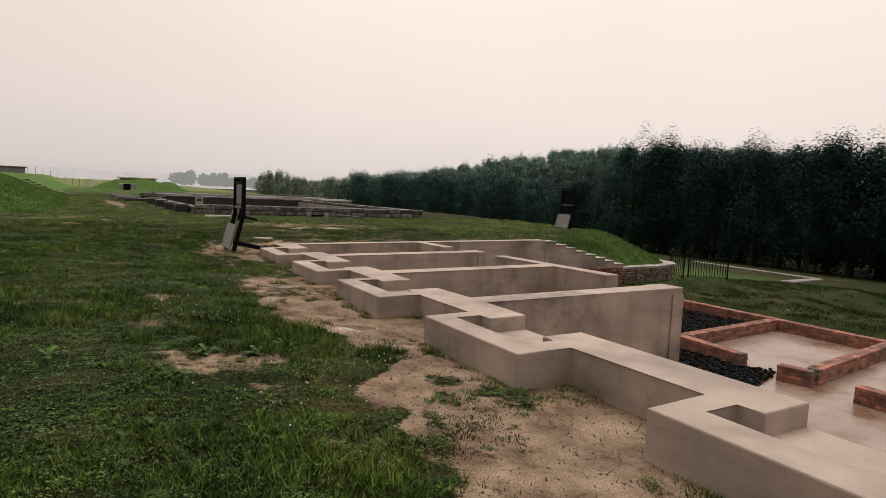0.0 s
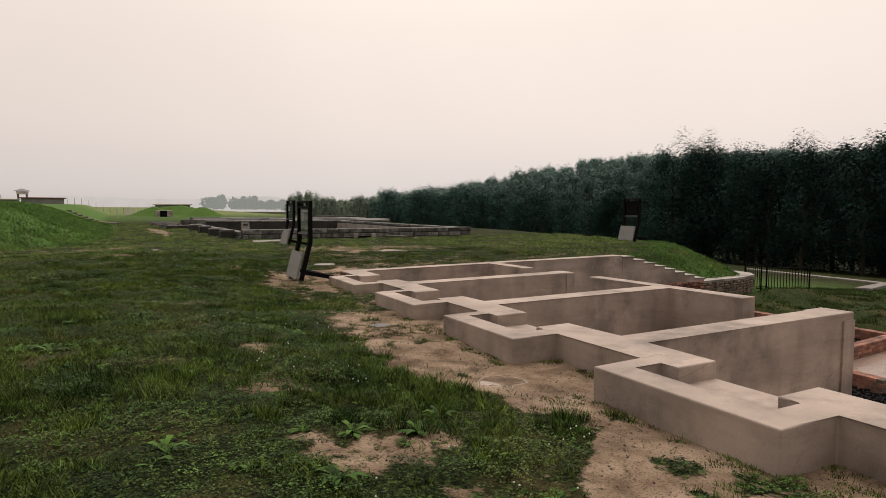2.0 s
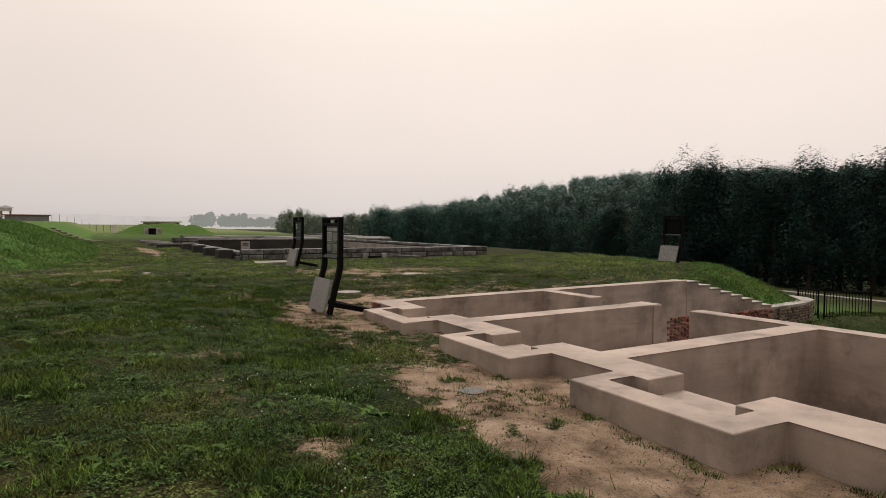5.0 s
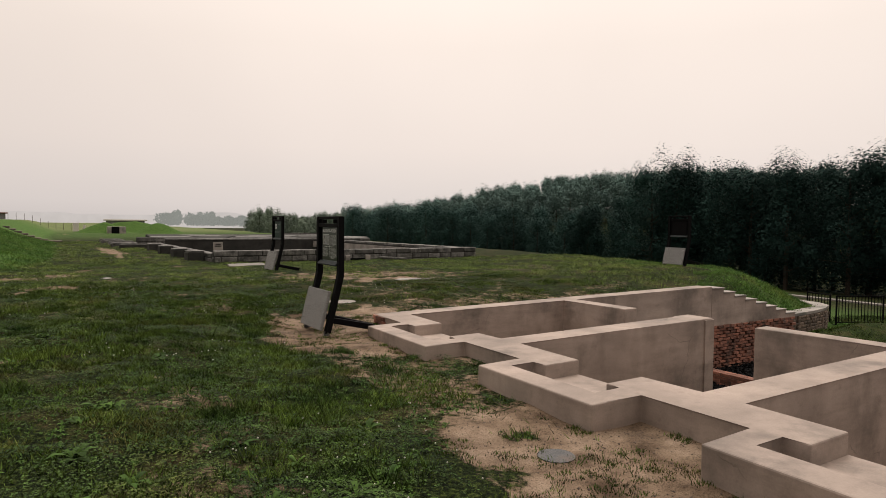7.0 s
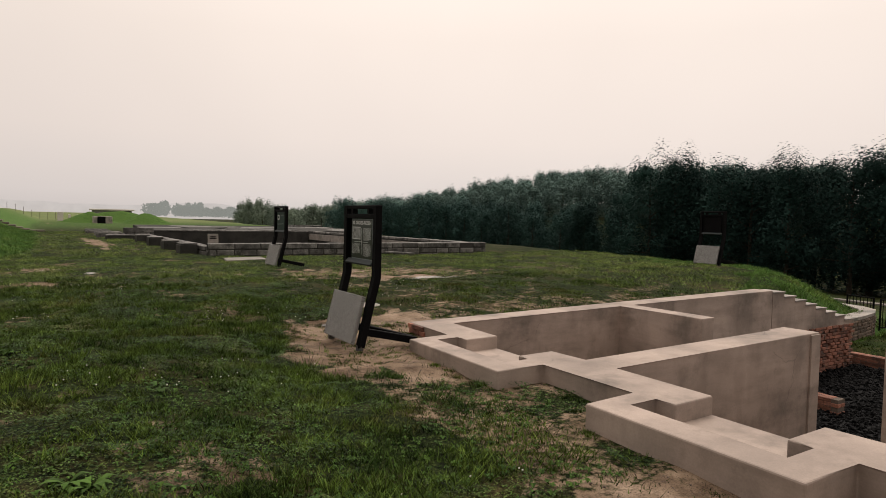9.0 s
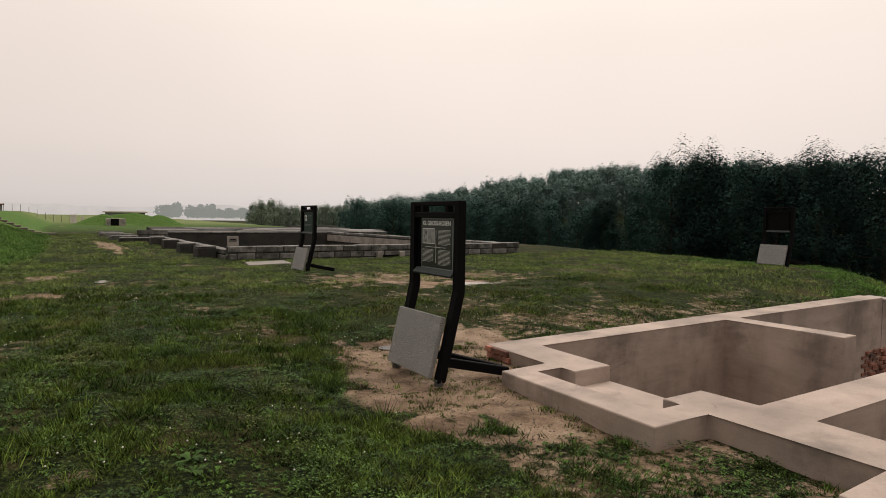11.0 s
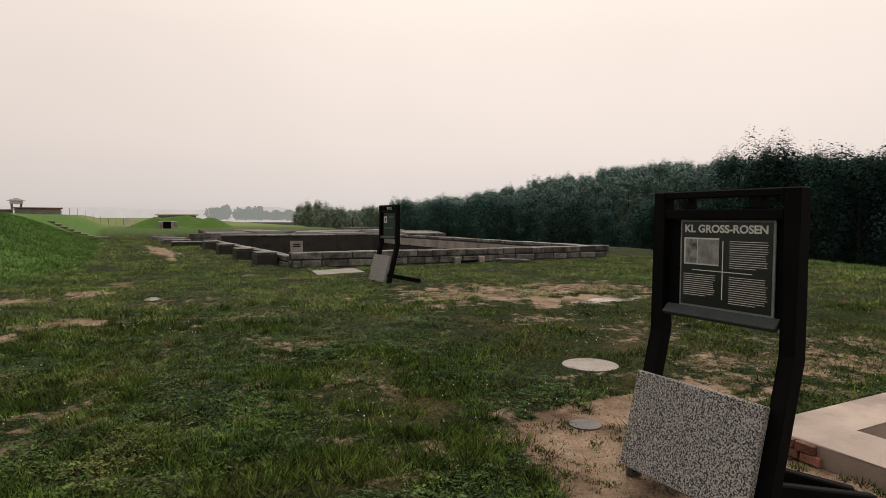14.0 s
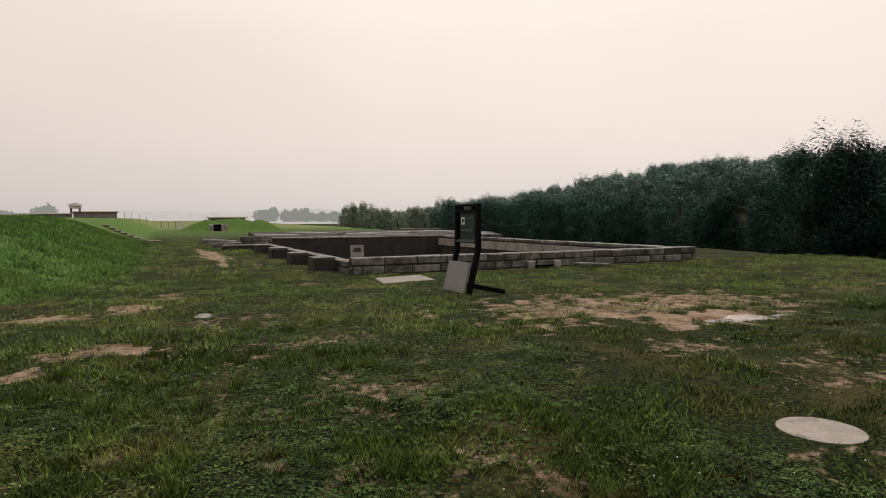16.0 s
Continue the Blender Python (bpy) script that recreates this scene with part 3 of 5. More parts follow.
# ---------------------------------------------------------------- cellar walls
def cellar_walls():
    pts = [(0.58, -7.8)]
    for n0, n1 in BAYS:
        pts += [(0.58, n0), (0.0, n0), (0.0, n1), (0.58, n1)]
    pts += [(0.60, 13.43), (9.2, 13.43), (9.2, 13.0), (4.85, 13.0), (4.85, 11.35), (4.55, 11.35), (4.55, 13.0), (1.08, 13.0)]

    def window(k):
        n0, n1 = BAYS[k]
        return [(1.08, n1 - 0.40), (0.6, n1 - 0.40), (0.6, n1 - 0.2), (0.27, n1 - 0.2), (0.27, n0 + 0.25), (0.6, n0 + 0.25), (0.6, n0 + 0.45), (1.08, n0 + 0.45)]
    pts += window(4)
    pts += [(1.08, 10.23), (4.55, 10.23), (4.55, 10.31), (4.92, 10.31), (4.92, 9.82), (1.08, 9.82)]
    pts += window(3)
    pts += [(1.08, 7.1), (4.58, 7.1), (4.58, 8.9), (4.87, 8.9), (4.87, 5.25), (4.58, 5.25), (4.58, 6.72), (1.08, 6.72)]
    pts += window(2)
    pts += [(1.08, 4.05), (4.3, 4.05), (4.3, 4.12), (4.7, 4.12), (4.7, 3.68), (1.08, 3.68)]
    pts += window(1) + window(0)
    pts += [(1.08, -7.8)]
    bm = bmesh.new()
    prism(bm, [plan(*p) for p in reversed(pts)], FLOOR - 0.3, coping, 0.014)
    walls = part("wall_cellar", bm, CONCRETE)
    tagged(walls, "low beige rendered concrete cellar walls with light wells", "ruin wall", kind="structure")
    for n0, n1 in BAYS:
        bm = bmesh.new()
        prism(bm, [plan(*p) for p in [(0.605, n0 + 0.445), (1.075, n0 + 0.445), (1.075, n1 - 0.395), (0.605, n1 - 0.395)]], FLOOR - 0.3, lambda x, y: coping(x, y) - 0.16, 0.008)
        part("sill", bm, CONCRETE, walls)
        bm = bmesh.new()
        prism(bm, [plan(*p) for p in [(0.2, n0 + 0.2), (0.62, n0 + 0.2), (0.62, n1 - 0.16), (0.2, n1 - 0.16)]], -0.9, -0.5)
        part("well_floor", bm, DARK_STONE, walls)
    for e0, e1, n0, n1, drop in ((4.46, 4.69, 3.655, 3.678, 0.10), (4.70, 4.91, 9.795, 9.818, 0.02)):
        bm = bmesh.new()
        prism(bm, [plan(*p) for p in [(e0, n0), (e1, n0), (e1, n1), (e0, n1)]], FLOOR - 0.1, lambda x, y: coping(x, y) - drop)
        part("render_strip", bm, CONCRETE, walls)
    return walls


walls = cellar_walls()


def stepped_wall():
    """The north wall goes on eastwards, its top falling in eight steps."""
    bm = bmesh.new()
    x0, y0 = plan(9.205, 13.0)
    z0 = coping(x0, y0)
    for i in range(8):
        e0, e1 = 9.205 + i * 0.44, 9.205 + (i + 1) * 0.44
        out = [plan(e0, 13.0), plan(e1 - 0.002, 13.0), plan(e1 - 0.002, 13.43), plan(e0, 13.43)]
        prism(bm, out, -0.80, z0 - 0.06 - 0.112 * i)
        bmesh.ops.triangulate(bm, faces=[f for f in bm.faces if len(f.verts) > 4])
    ob = part("wall_stepped", bm, CONCRETE)
    tagged(ob, "rendered concrete wall with a stepped top", "ruin wall", kind="structure")
    bm = bmesh.new()
    for i in range(8):
        e0, e1 = 9.205 + i * 0.44, 9.205 + (i + 1) * 0.44
        out = [plan(e0 - 0.015, 12.975), plan(e1 + 0.01, 12.975), plan(e1 + 0.01, 13.45), plan(e0 - 0.015, 13.45)]
        prism(bm, out, z0 - 0.06 - 0.112 * i + 0.002, z0 - 0.035 - 0.112 * i)
    part("coping", bm, LIGHT_STONE, ob)
    return ob


stepped = stepped_wall()


# ---------------------------------------------------------------- cellar floor, brick footings
def cellar_floor():
    bm = bmesh.new()
    prism(bm, [plan(1.0, -18), plan(13.0, -18), (17.15, 4.0), (17.15, 15.3), plan(1.0, 13.1)], FLOOR - 0.3, FLOOR)
    tagged(part("floor", bm, WET_FLOOR), "wet pinkish screed floor of the cellar", "floor", kind="structure")


cellar_floor()


def brick_mesh(rng):
    bm = bmesh.new()
    box(bm, (0.245, 0.118, 0.066), (0, 0, 0), 0.005, jag=0.003, rng=rng)
    me = bpy.data.meshes.new("brick")
    bm.to_mesh(me)
    bm.free()
    me.materials.append(BRICK)
    return me


rng = random.Random(7)
BRICKS = [brick_mesh(rng) for _ in range(4)]


def brick_run(name, a, b, low, courses, thick, label):
    """A straight brick footing from a to b with its bricks laid in a mortar core."""
    a, b = Vector((*a, 0)), Vector((*b, 0))
    d = b - a
    length, ang = d.length, math.atan2(d.y, d.x)
    bm = bmesh.new()
    box(bm, (length - 0.02, thick - 0.02, courses * 0.076 - 0.012), (length / 2, 0, courses * 0.038 - 0.006))
    core = part(name, bm, MORTAR)
    core.matrix_world = pose(a.x, a.y, low, 0, 0, math.degrees(ang))
    tagged(core, label, "brick wall", kind="structure")
    r = random.Random(name + str(length))
    rows = 2 if thick > 0.2 else 1
    for c in range(courses):
        for side in range(rows):
            s = (c % 2) * 0.128
            while s < length - 0.06:
                w = min(0.245, length - s)
                k = new("brick", r.choice(BRICKS))
                k.parent = core
                off = 0 if rows == 1 else (thick / 2 - 0.059) * (1 if side else -1)
                k.matrix_local = Matrix.LocRotScale((s + w / 2, off + r.uniform(-0.004, 0.004), c * 0.076 + 0.036), Euler((0, 0, r.uniform(-0.012, 0.012))), (w / 0.245, 1, 1))
                s += 0.256
    return core


LAID = "low red brick footing in running bond"
brick_run("wall_brick_east", (16.95, 6.3), (17.22, 15.2), FLOOR, 4, 0.25, LAID)
brick_run("wall_brick_room_north", (12.6, 9.18), (16.88, 9.50), FLOOR, 4, 0.25, LAID)
brick_run("wall_brick_room_west", (12.22, 7.42), (12.46, 9.2), FLOOR, 4, 0.25, "short red brick footing ending at a doorway")
brick_run("wall_brick_room_south", (12.42, 6.13), (16.8, 6.62), FLOOR, 4, 0.25, LAID)
brick_run("wall_brick_stub", (12.25, 6.02), (12.12, 6.62), FLOOR, 4, 0.25, "short stub of red brick footing")
brick_run("wall_brick_low", (12.0, 4.3), (12.05, 5.15), FLOOR, 4, 0.25, "short stub of red brick footing")
brick_run("wall_brick_inner", (12.32, 13.25), (12.40, 15.3), FLOOR, 4, 0.25, "short red brick footing in the rear cellar")
brick_run("wall_brick_rear_room", (6.2, 15.0), (7.6, 14.9), FLOOR, 9, 0.25, "broken red brick pier in the rear room")


def face_bricks():
    """The lower part of the stepped wall is bare brick."""
    bm = bmesh.new()
    prism(bm, [plan(8.5, 13.03), plan(12.72, 13.03), plan(12.72, 13.4), plan(8.5, 13.4)], FLOOR - 0.2, -0.802)
    core = part("wall_brick_north", bm, MORTAR)
    tagged(core, "weathered red brick base of the stepped wall", "brick wall", kind="structure")
    r = random.Random(5)
    ang = math.atan2(plan(10, 13)[1] - plan(9, 13)[1], 1.0)
    for c in range(14):
        z = FLOOR + 0.03 + c * 0.078
        e = 8.6 + (c % 2) * 0.13
        while e < 12.7:
            if z + 0.04 < -0.76:
                k = new("brick", r.choice(BRICKS))
                k.parent = core
                x, y = plan(e, 13.03 + r.uniform(-0.025, 0.02))
                k.matrix_world = Matrix.LocRotScale((x, y, z + r.uniform(-0.006, 0.006)), Euler((0, r.uniform(-0.05, 0.05), ang + r.uniform(-0.05, 0.05))), (r.uniform(0.7, 1.02), 1, r.uniform(0.75, 1.05)))
            e += 0.258


face_bricks()


def bare_corner():
    """Bricks showing where the render has broken off the corner of the cellar walls."""
    r = random.Random(15)
    for c in range(3):
        for k in range(3 - c // 2):
            b = new("brick", r.choice(BRICKS))
            b.parent = walls
            x, y = plan(0.625 + r.uniform(-0.012, 0.004), 13.32 - 0.15 * k - 0.04 * (c % 2))
            b.matrix_world = Matrix.LocRotScale((x, y, -0.005 - c * 0.066), Euler((0, r.uniform(-0.06, 0.06), radians(86) + r.uniform(-0.15, 0.15))), (0.55, 1, 0.9))


bare_corner()


def gravel(name, outline, z, count, size, label):
    """A bed of broken black stones."""
    r = np.random.RandomState(3)
    xs = [p[0] for p in outline]
    ys = [p[1] for p in outline]
    pts = []
    while len(pts) < count:
        x, y = r.uniform(min(xs), max(xs)), r.uniform(min(ys), max(ys))
        inside = False
        for (x0, y0), (x1, y1) in zip(outline, outline[1:] + outline[:1]):
            if (y0 > y) != (y1 > y) and x < (x1 - x0) * (y - y0) / (y1 - y0) + x0:
                inside = not inside
        if inside:
            pts.append((x, y))
    pts = np.array(pts)
    k = len(pts)
    tetra = np.array([(1, 1, 0.8), (-1, -0.8, 1), (-0.9, 1, -0.6), (1, -1, -0.7), (0.1, 0.1, 1.3)])
    verts = (tetra[None] + r.uniform(-0.4, 0.4, (k, 5, 3))) * (size * r.uniform(0.6, 1.3, (k, 1, 1)))
    ang = r.uniform(0, 6.28, k)
    c, s = np.cos(ang)[:, None], np.sin(ang)[:, None]
    vx, vy = verts[..., 0] * c - verts[..., 1] * s, verts[..., 0] * s + verts[..., 1] * c
    verts = np.stack([vx + pts[:, :1], vy + pts[:, 1:], verts[..., 2] * 0.7 + z + r.uniform(0, 0.03, (k, 1))], -1)
    f = np.array([(0, 4, 1), (0, 2, 4), (1, 4, 2), (0, 1, 3), (0, 3, 2), (1, 2, 3)])
    faces = (np.arange(k)[:, None, None] * 5 + f[None]).reshape(-1, 3)
    bm = bmesh.new()
    prism(bm, outline, z - 0.2, z)
    bed = part(name, bm, COAL)
    tagged(bed, label, "gravel", kind="stuff")
    soup("stones", verts.reshape(-1, 3), faces, COAL, bed)


gravel("gravel_bed", [(8.4, 6.4), (11.3, 6.5), (12.55, 6.9), (12.1, 7.5), (12.3, 9.3), (16.9, 9.66), (17.05, 15.2), (8.6, 15.4), (8.7, 12.0)], FLOOR + 0.02, 15000, 0.034, "bed of coarse black gravel on the cellar floor")


# ---------------------------------------------------------------- curved rubble wall, barrier, kerbs
def rubble_wall():
    """The retaining wall that curves round the foot of the mound."""
    line = [(16.95, 15.70), (18.4, 15.72), (19.5, 15.80), (20.5, 15.95), (21.3, 16.25), (21.8, 16.8), (22.0, 17.6), (22.0, 18.6)]
    bm = bmesh.new()
    left = [(x + 0.0, y) for x, y in line]
    right = [(x - 0.10 - 0.28 * i / 7, y + 0.42 - 0.36 * i / 7) for i, (x, y) in enumerate(line)]
    prism(bm, left + right[::-1], -2.3, -0.97)
    core = part("wall_rubble", bm, MORTAR)
    tagged(core, "curved rubble stone retaining wall with pale coping", "retaining wall", kind="structure")
    r = random.Random(11)
    meshes = []
    for k in range(5):
        b = bmesh.new()
        box(b, (0.24, 0.12, 0.085), (0, 0, 0), 0.02, jag=0.018, rng=r)
        me = bpy.data.meshes.new("stone")
        b.to_mesh(me)
        b.free()
        me.materials.append(RUBBLE)
        meshes.append(me)
    for (x0, y0), (x1, y1) in zip(line, line[1:]):
        seg = math.hypot(x1 - x0, y1 - y0)
        ang = math.degrees(math.atan2(y1 - y0, x1 - x0))
        for c in range(9):
            s = r.uniform(0, 0.15)
            while s < seg:
                w = r.uniform(0.7, 1.4)
                k = new("stone", r.choice(meshes))
                k.parent = core
                k.matrix_world = Matrix.LocRotScale((x0 + (x1 - x0) * s / seg, y0 + (y1 - y0) * s / seg, -1.03 - c * 0.092), Euler((0, radians(r.uniform(-4, 4)), radians(ang))), (w, 1, 1))
                s += 0.25 * w
    bm = bmesh.new()
    for i in range(len(line) - 1):
        quad = [left[i], left[i + 1], right[i + 1], right[i]]
        prism(bm, [(x + (0.05 if j < 2 else -0.05) * (x > 21), y + (-0.05 if j < 2 else 0.05)) for j, (x, y) in enumerate(quad)], -0.968, -0.89)
    part("coping", bm, LIGHT_STONE, core)


rubble_wall()


def barrier(x, y, z, rz, width):
    ob = anchor("crowd_barrier", x, y, z, rz)
    tagged(ob, "dark green tubular steel crowd barrier on grass", "barrier", group="crowd barriers")
    for px in (0.03, width - 0.03):
        bm = bmesh.new()
        box(bm, (0.05, 0.05, 1.08), (px, 0, 0.54), 0.01)
        part("post", bm, BLACK_METAL, ob)
        bm = bmesh.new()
        box(bm, (0.05, 0.5, 0.03), (px, 0, 0.017), 0.008)
        part("foot", bm, BLACK_METAL, ob)
    for pz in (0.16, 1.05):
        bm = bmesh.new()
        box(bm, (width - 0.11, 0.04, 0.04), (width / 2, 0, pz), 0.01)
        part("rail", bm, BLACK_METAL, ob)
    k = int(width / 0.115)
    for i in range(1, k):
        bm = bmesh.new()
        box(bm, (0.018, 0.018, 0.85), (i * width / k, 0, 0.605))
        part("bar", bm, BLACK_METAL, ob)
    return ob


barrier(22.68, 16.60, float(ground_height(23.5, 16.2)), -27, 1.8)
barrier(22.60, 16.72, float(ground_height(22.7, 17.1)), 75, 0.95)


def kerb(a, b, w, label):
    a, b = Vector((*a, float(ground_height(*a)))), Vector((*b, float(ground_height(*b))))
    d = b - a
    bm = bmesh.new()
    count = max(2, int(d.length / 2.5))
    for i in range(count):
        box(bm, (d.length / count - 0.02, w, 0.35), (d.length * (i + 0.5) / count, 0, -0.03), 0.015)
    ob = part("kerb", bm, DIRTY_SLAB)
    ob.matrix_world = Matrix.Translation(a) @ d.to_track_quat("X", "Z").to_matrix().to_4x4()
    tagged(ob, label, "kerb", kind="structure")


KERB = "pale concrete foundation strip in the lower meadow"
kerb((53.0, 38.0), (49.0, 24.4), 0.7, KERB)
kerb((49.0, 24.4), (34.0, 18.6), 0.7, KERB)


# ---------------------------------------------------------------- information signs
def lettering(text, size, mat, parent, name="lettering"):
    cu = bpy.data.curves.new("lettering", "FONT")
    cu.body, cu.size, cu.align_x, cu.align_y = text, size, "CENTER", "CENTER"
    cu.offset = size * 0.035
    tmp = bpy.data.objects.new("lettering_draft", cu)
    scene.collection.objects.link(tmp)
    me = bpy.data.meshes.new_from_object(tmp.evaluated_get(bpy.context.evaluated_depsgraph_get()))
    bpy.data.objects.remove(tmp)
    me.materials.clear()
    me.materials.append(mat)
    ob = new(name, me)
    ob.parent = parent
    return ob


def info_sign(x, y, z, rz, label, titled, symbol_shown=True):
    """A steel frame with two cranked posts, a print panel, a granite slab below and a foot frame behind. Its front faces local -x."""
    ob = anchor("information_sign", x, y, z, rz)
    tagged(ob, label, "sign", group="information signs")
    W = 0.97
    for side in (-1, 1):
        yy = side * (W / 2 - 0.045)
        bm = bmesh.new()
        prof = [(-0.01, 0.0), (0.08, 0.0), (0.29, 0.86), (0.29, 1.76), (0.205, 1.76), (0.205, 0.88)]
        a = [bm.verts.new((px, yy - 0.045, pz)) for px, pz in prof]
        b = [bm.verts.new((px, yy + 0.045, pz)) for px, pz in prof]
        bm.faces.new(a)
        bm.faces.new(b[::-1])
        for i in range(6):
            j = (i + 1) % 6
            bm.faces.new((a[j], a[i], b[i], b[j]))
        bmesh.ops.bevel(bm, geom=list(bm.edges), offset=0.006, segments=1, affect="EDGES")
        part("post", bm, BLACK_METAL, ob)
        bm = bmesh.new()
        a, b = Vector((0.07, yy, 0.20)), Vector((0.74, -0.55 + 0.05 * side, 0.06))
        box(bm, ((b - a).length, 0.06, 0.09), (a + b) / 2, 0.008, (b - a).to_track_quat("X", "Z").to_matrix())
        part("foot_beam", bm, BLACK_METAL, ob)
        bm = bmesh.new()
        r = bmesh.ops.create_cone(bm, cap_ends=True, segments=12, radius1=0.05, radius2=0.045, depth=0.06)
        bmesh.ops.translate(bm, verts=r["verts"], vec=(0.03, yy, 0.0))
        part("ground_bolt", bm, GREY_METAL, ob)
    for pz, h in ((1.7375, 0.045), (1.62, 0.06)):
        bm = bmesh.new()
        box(bm, (0.08, W - 0.184, h), (0.248, 0, pz), 0.006)
        part("crossbar", bm, BLACK_METAL, ob)
    for yy in (-0.24, 0.24):
        bm = bmesh.new()
        box(bm, (0.075, 0.05, 0.061), (0.248, yy, 1.682), 0.004)
        part("spacer", bm, BLACK_METAL, ob)
    bm = bmesh.new()
    box(bm, (0.03, W - 0.186, 0.58), (0.268, 0, 1.297), 0.004)
    back = part("panel_back", bm, BLACK_METAL, ob)
    bm = bmesh.new()
    box(bm, (0.012, 0.63, 0.53), (0.243, -0.02, 1.325), 0.003)
    part("panel_edge", bm, PANEL_EDGE if titled else LEDGE if symbol_shown else BLACK_METAL, back, "grey edge of the printed panel")
    bm = bmesh.new()
    box(bm, (0.006, 0.60, 0.50), (0.236, -0.02, 1.325), 0.001)
    sheet = part("panel", bm, PANEL if titled else PANEL_GREEN if symbol_shown else BLACK_METAL, ob, "dark printed panel")
    bm = bmesh.new()
    box(bm, (0.075, W - 0.21, 0.03), (0.215, 0, 1.03), 0.004, Matrix.Rotation(-0.8, 3, "Y"))
    part("lower_ledge", bm, LEDGE, ob, "slanting dark grey ledge under the panel")
    face = Matrix(((0, 0, -1, 0.2315), (-1, 0, 0, 0), (0, 1, 0, 0), (0, 0, 0, 1)))
    if titled:
        t = lettering("KL GROSS-ROSEN", 0.062, INK, sheet, "title")
        t.matrix_local = face @ Matrix.Translation((0.02, 1.533, 0.0)) @ Matrix.Diagonal((1.12, 1, 1, 1))
    r = random.Random(4)

    def bars(name, y0, y1, ztop, rows, mat=INK):
        bm = bmesh.new()
        for i in range(rows):
            end = y1 + (abs(y1 - y0) * r.uniform(0.0, 0.08) if i < rows - 1 else abs(y1 - y0) * 0.3)
            box(bm, (0.0015, abs(y0 - end), 0.0032), (0.2318, (y0 + end) / 2, ztop - i * 0.0125))
        part(name, bm, mat, sheet)
    if titled:
        bars("text_block", -0.06, -0.30, 1.465, 13)
        bars("text_block", 0.26, 0.03, 1.26, 11)
        bars("text_block", -0.06, -0.30, 1.26, 13)
        bm = bmesh.new()
        box(bm, (0.0015, 0.006, 0.34), (0.2318, -0.015, 1.295))
        box(bm, (0.0012, 0.40, 0.005), (0.2314, -0.005, 1.287))
        part("printed_cross", bm, INK, sheet)
        bm = bmesh.new()
        box(bm, (0.002, 0.247, 0.162), (0.2318, 0.135, 1.40))
        part("photo_border", bm, INK, sheet)
        bm = bmesh.new()
        box(bm, (0.002, 0.145, 0.145), (0.2300, 0.085, 1.40))
        part("photo", bm, PHOTO_PALE, sheet, "small grey landscape photograph")
        bm = bmesh.new()
        box(bm, (0.002, 0.083, 0.145), (0.2300, 0.206, 1.40))
        part("plan_drawing", bm, PHOTO, sheet, "small mottled grey plan")
    elif symbol_shown:
        bars("text_block", 0.0, -0.28, 1.50, 3, PANEL_EDGE)
        bars("text_block", 0.26, -0.24, 1.26, 4, PANEL_EDGE)
        bm = bmesh.new()
        box(bm, (0.0015, 0.15, 0.15), (0.2318, 0.17, 1.43))
        symbol = part("symbol", bm, INK, sheet, "small white square symbol")
        bm = bmesh.new()
        box(bm, (0.0015, 0.07, 0.05), (0.2302, 0.155, 1.44), 0, Matrix.Rotation(0.6, 3, "X"))
        box(bm, (0.0014, 0.03, 0.09), (0.2300, 0.19, 1.42))
        part("symbol_mark", bm, PANEL_GREEN, symbol)
    bm = bmesh.new()
    lean = Matrix.Rotation(math.atan2(0.215, 0.86), 3, "Y")
    box(bm, (0.05, W - 0.09, 0.60), (0.018, 0.02, 0.335), 0.006, lean)
    part("granite_slab", bm, GRANITE, ob, "speckled grey split granite slab")
    return ob


info_sign(3.545, 15.465, -0.07, -1.5, "black steel information sign with granite slab, standing on sandy soil", True)
info_sign(6.20, 26.0, float(ground_height(6.3, 25.9)) + 0.02, 0, "black steel information sign with granite slab, standing before the stone ruin", False)
info_sign(18.72, 20.15, float(ground_height(18.8, 20.2)) + 0.02, -6, "black steel information sign with granite slab, standing on the grass mound", False, False)


# ---------------------------------------------------------------- covers and plates in the turf
def cover(x, y, r, mat, label, thick=0.05, up=-0.004):
    z = float(ground_height(x, y))
    ob = anchor("manhole_cover", x, y, z)
    bm = bmesh.new()
    k = bmesh.ops.create_cone(bm, cap_ends=True, segments=40, radius1=r, radius2=r - 0.012, depth=thick)
    bmesh.ops.translate(bm, verts=k["verts"], vec=(0, 0, up - thick / 2 + 0.01))
    part("ring", bm, mat, ob)
    bm = bmesh.new()
    k = bmesh.ops.create_cone(bm, cap_ends=True, segments=36, radius1=r * 0.84, radius2=r * 0.82, depth=0.02)
    bmesh.ops.translate(bm, verts=k["verts"], vec=(0, 0, up + 0.012))
    part("lid", bm, mat, ob)
    tagged(ob, label, "manhole cover")


cover(3.05, 9.56, 0.165, GREY_METAL, "small round grey metal cover in sandy soil", 0.05, -0.016)
cover(3.92, 16.72, 0.15, GREY_METAL, "small wet round metal cover in grass", 0.05, -0.012)
cover(5.10, 17.95, 0.35, DIRTY_PALE, "round pale concrete manhole cover in grass", 0.14, -0.018)


# ---------------------------------------------------------------- granite ruin with its sunken floor
def stone_block(bm_rng, w, d, h):
    bm = bmesh.new()
    box(bm, (w, d, h), (0, 0, 0), 0.02, jag=0.012, rng=bm_rng)
    me = bpy.data.meshes.new("block")
    bm.to_mesh(me)
    bm.free()
    me.materials.append(STONE)
    return me


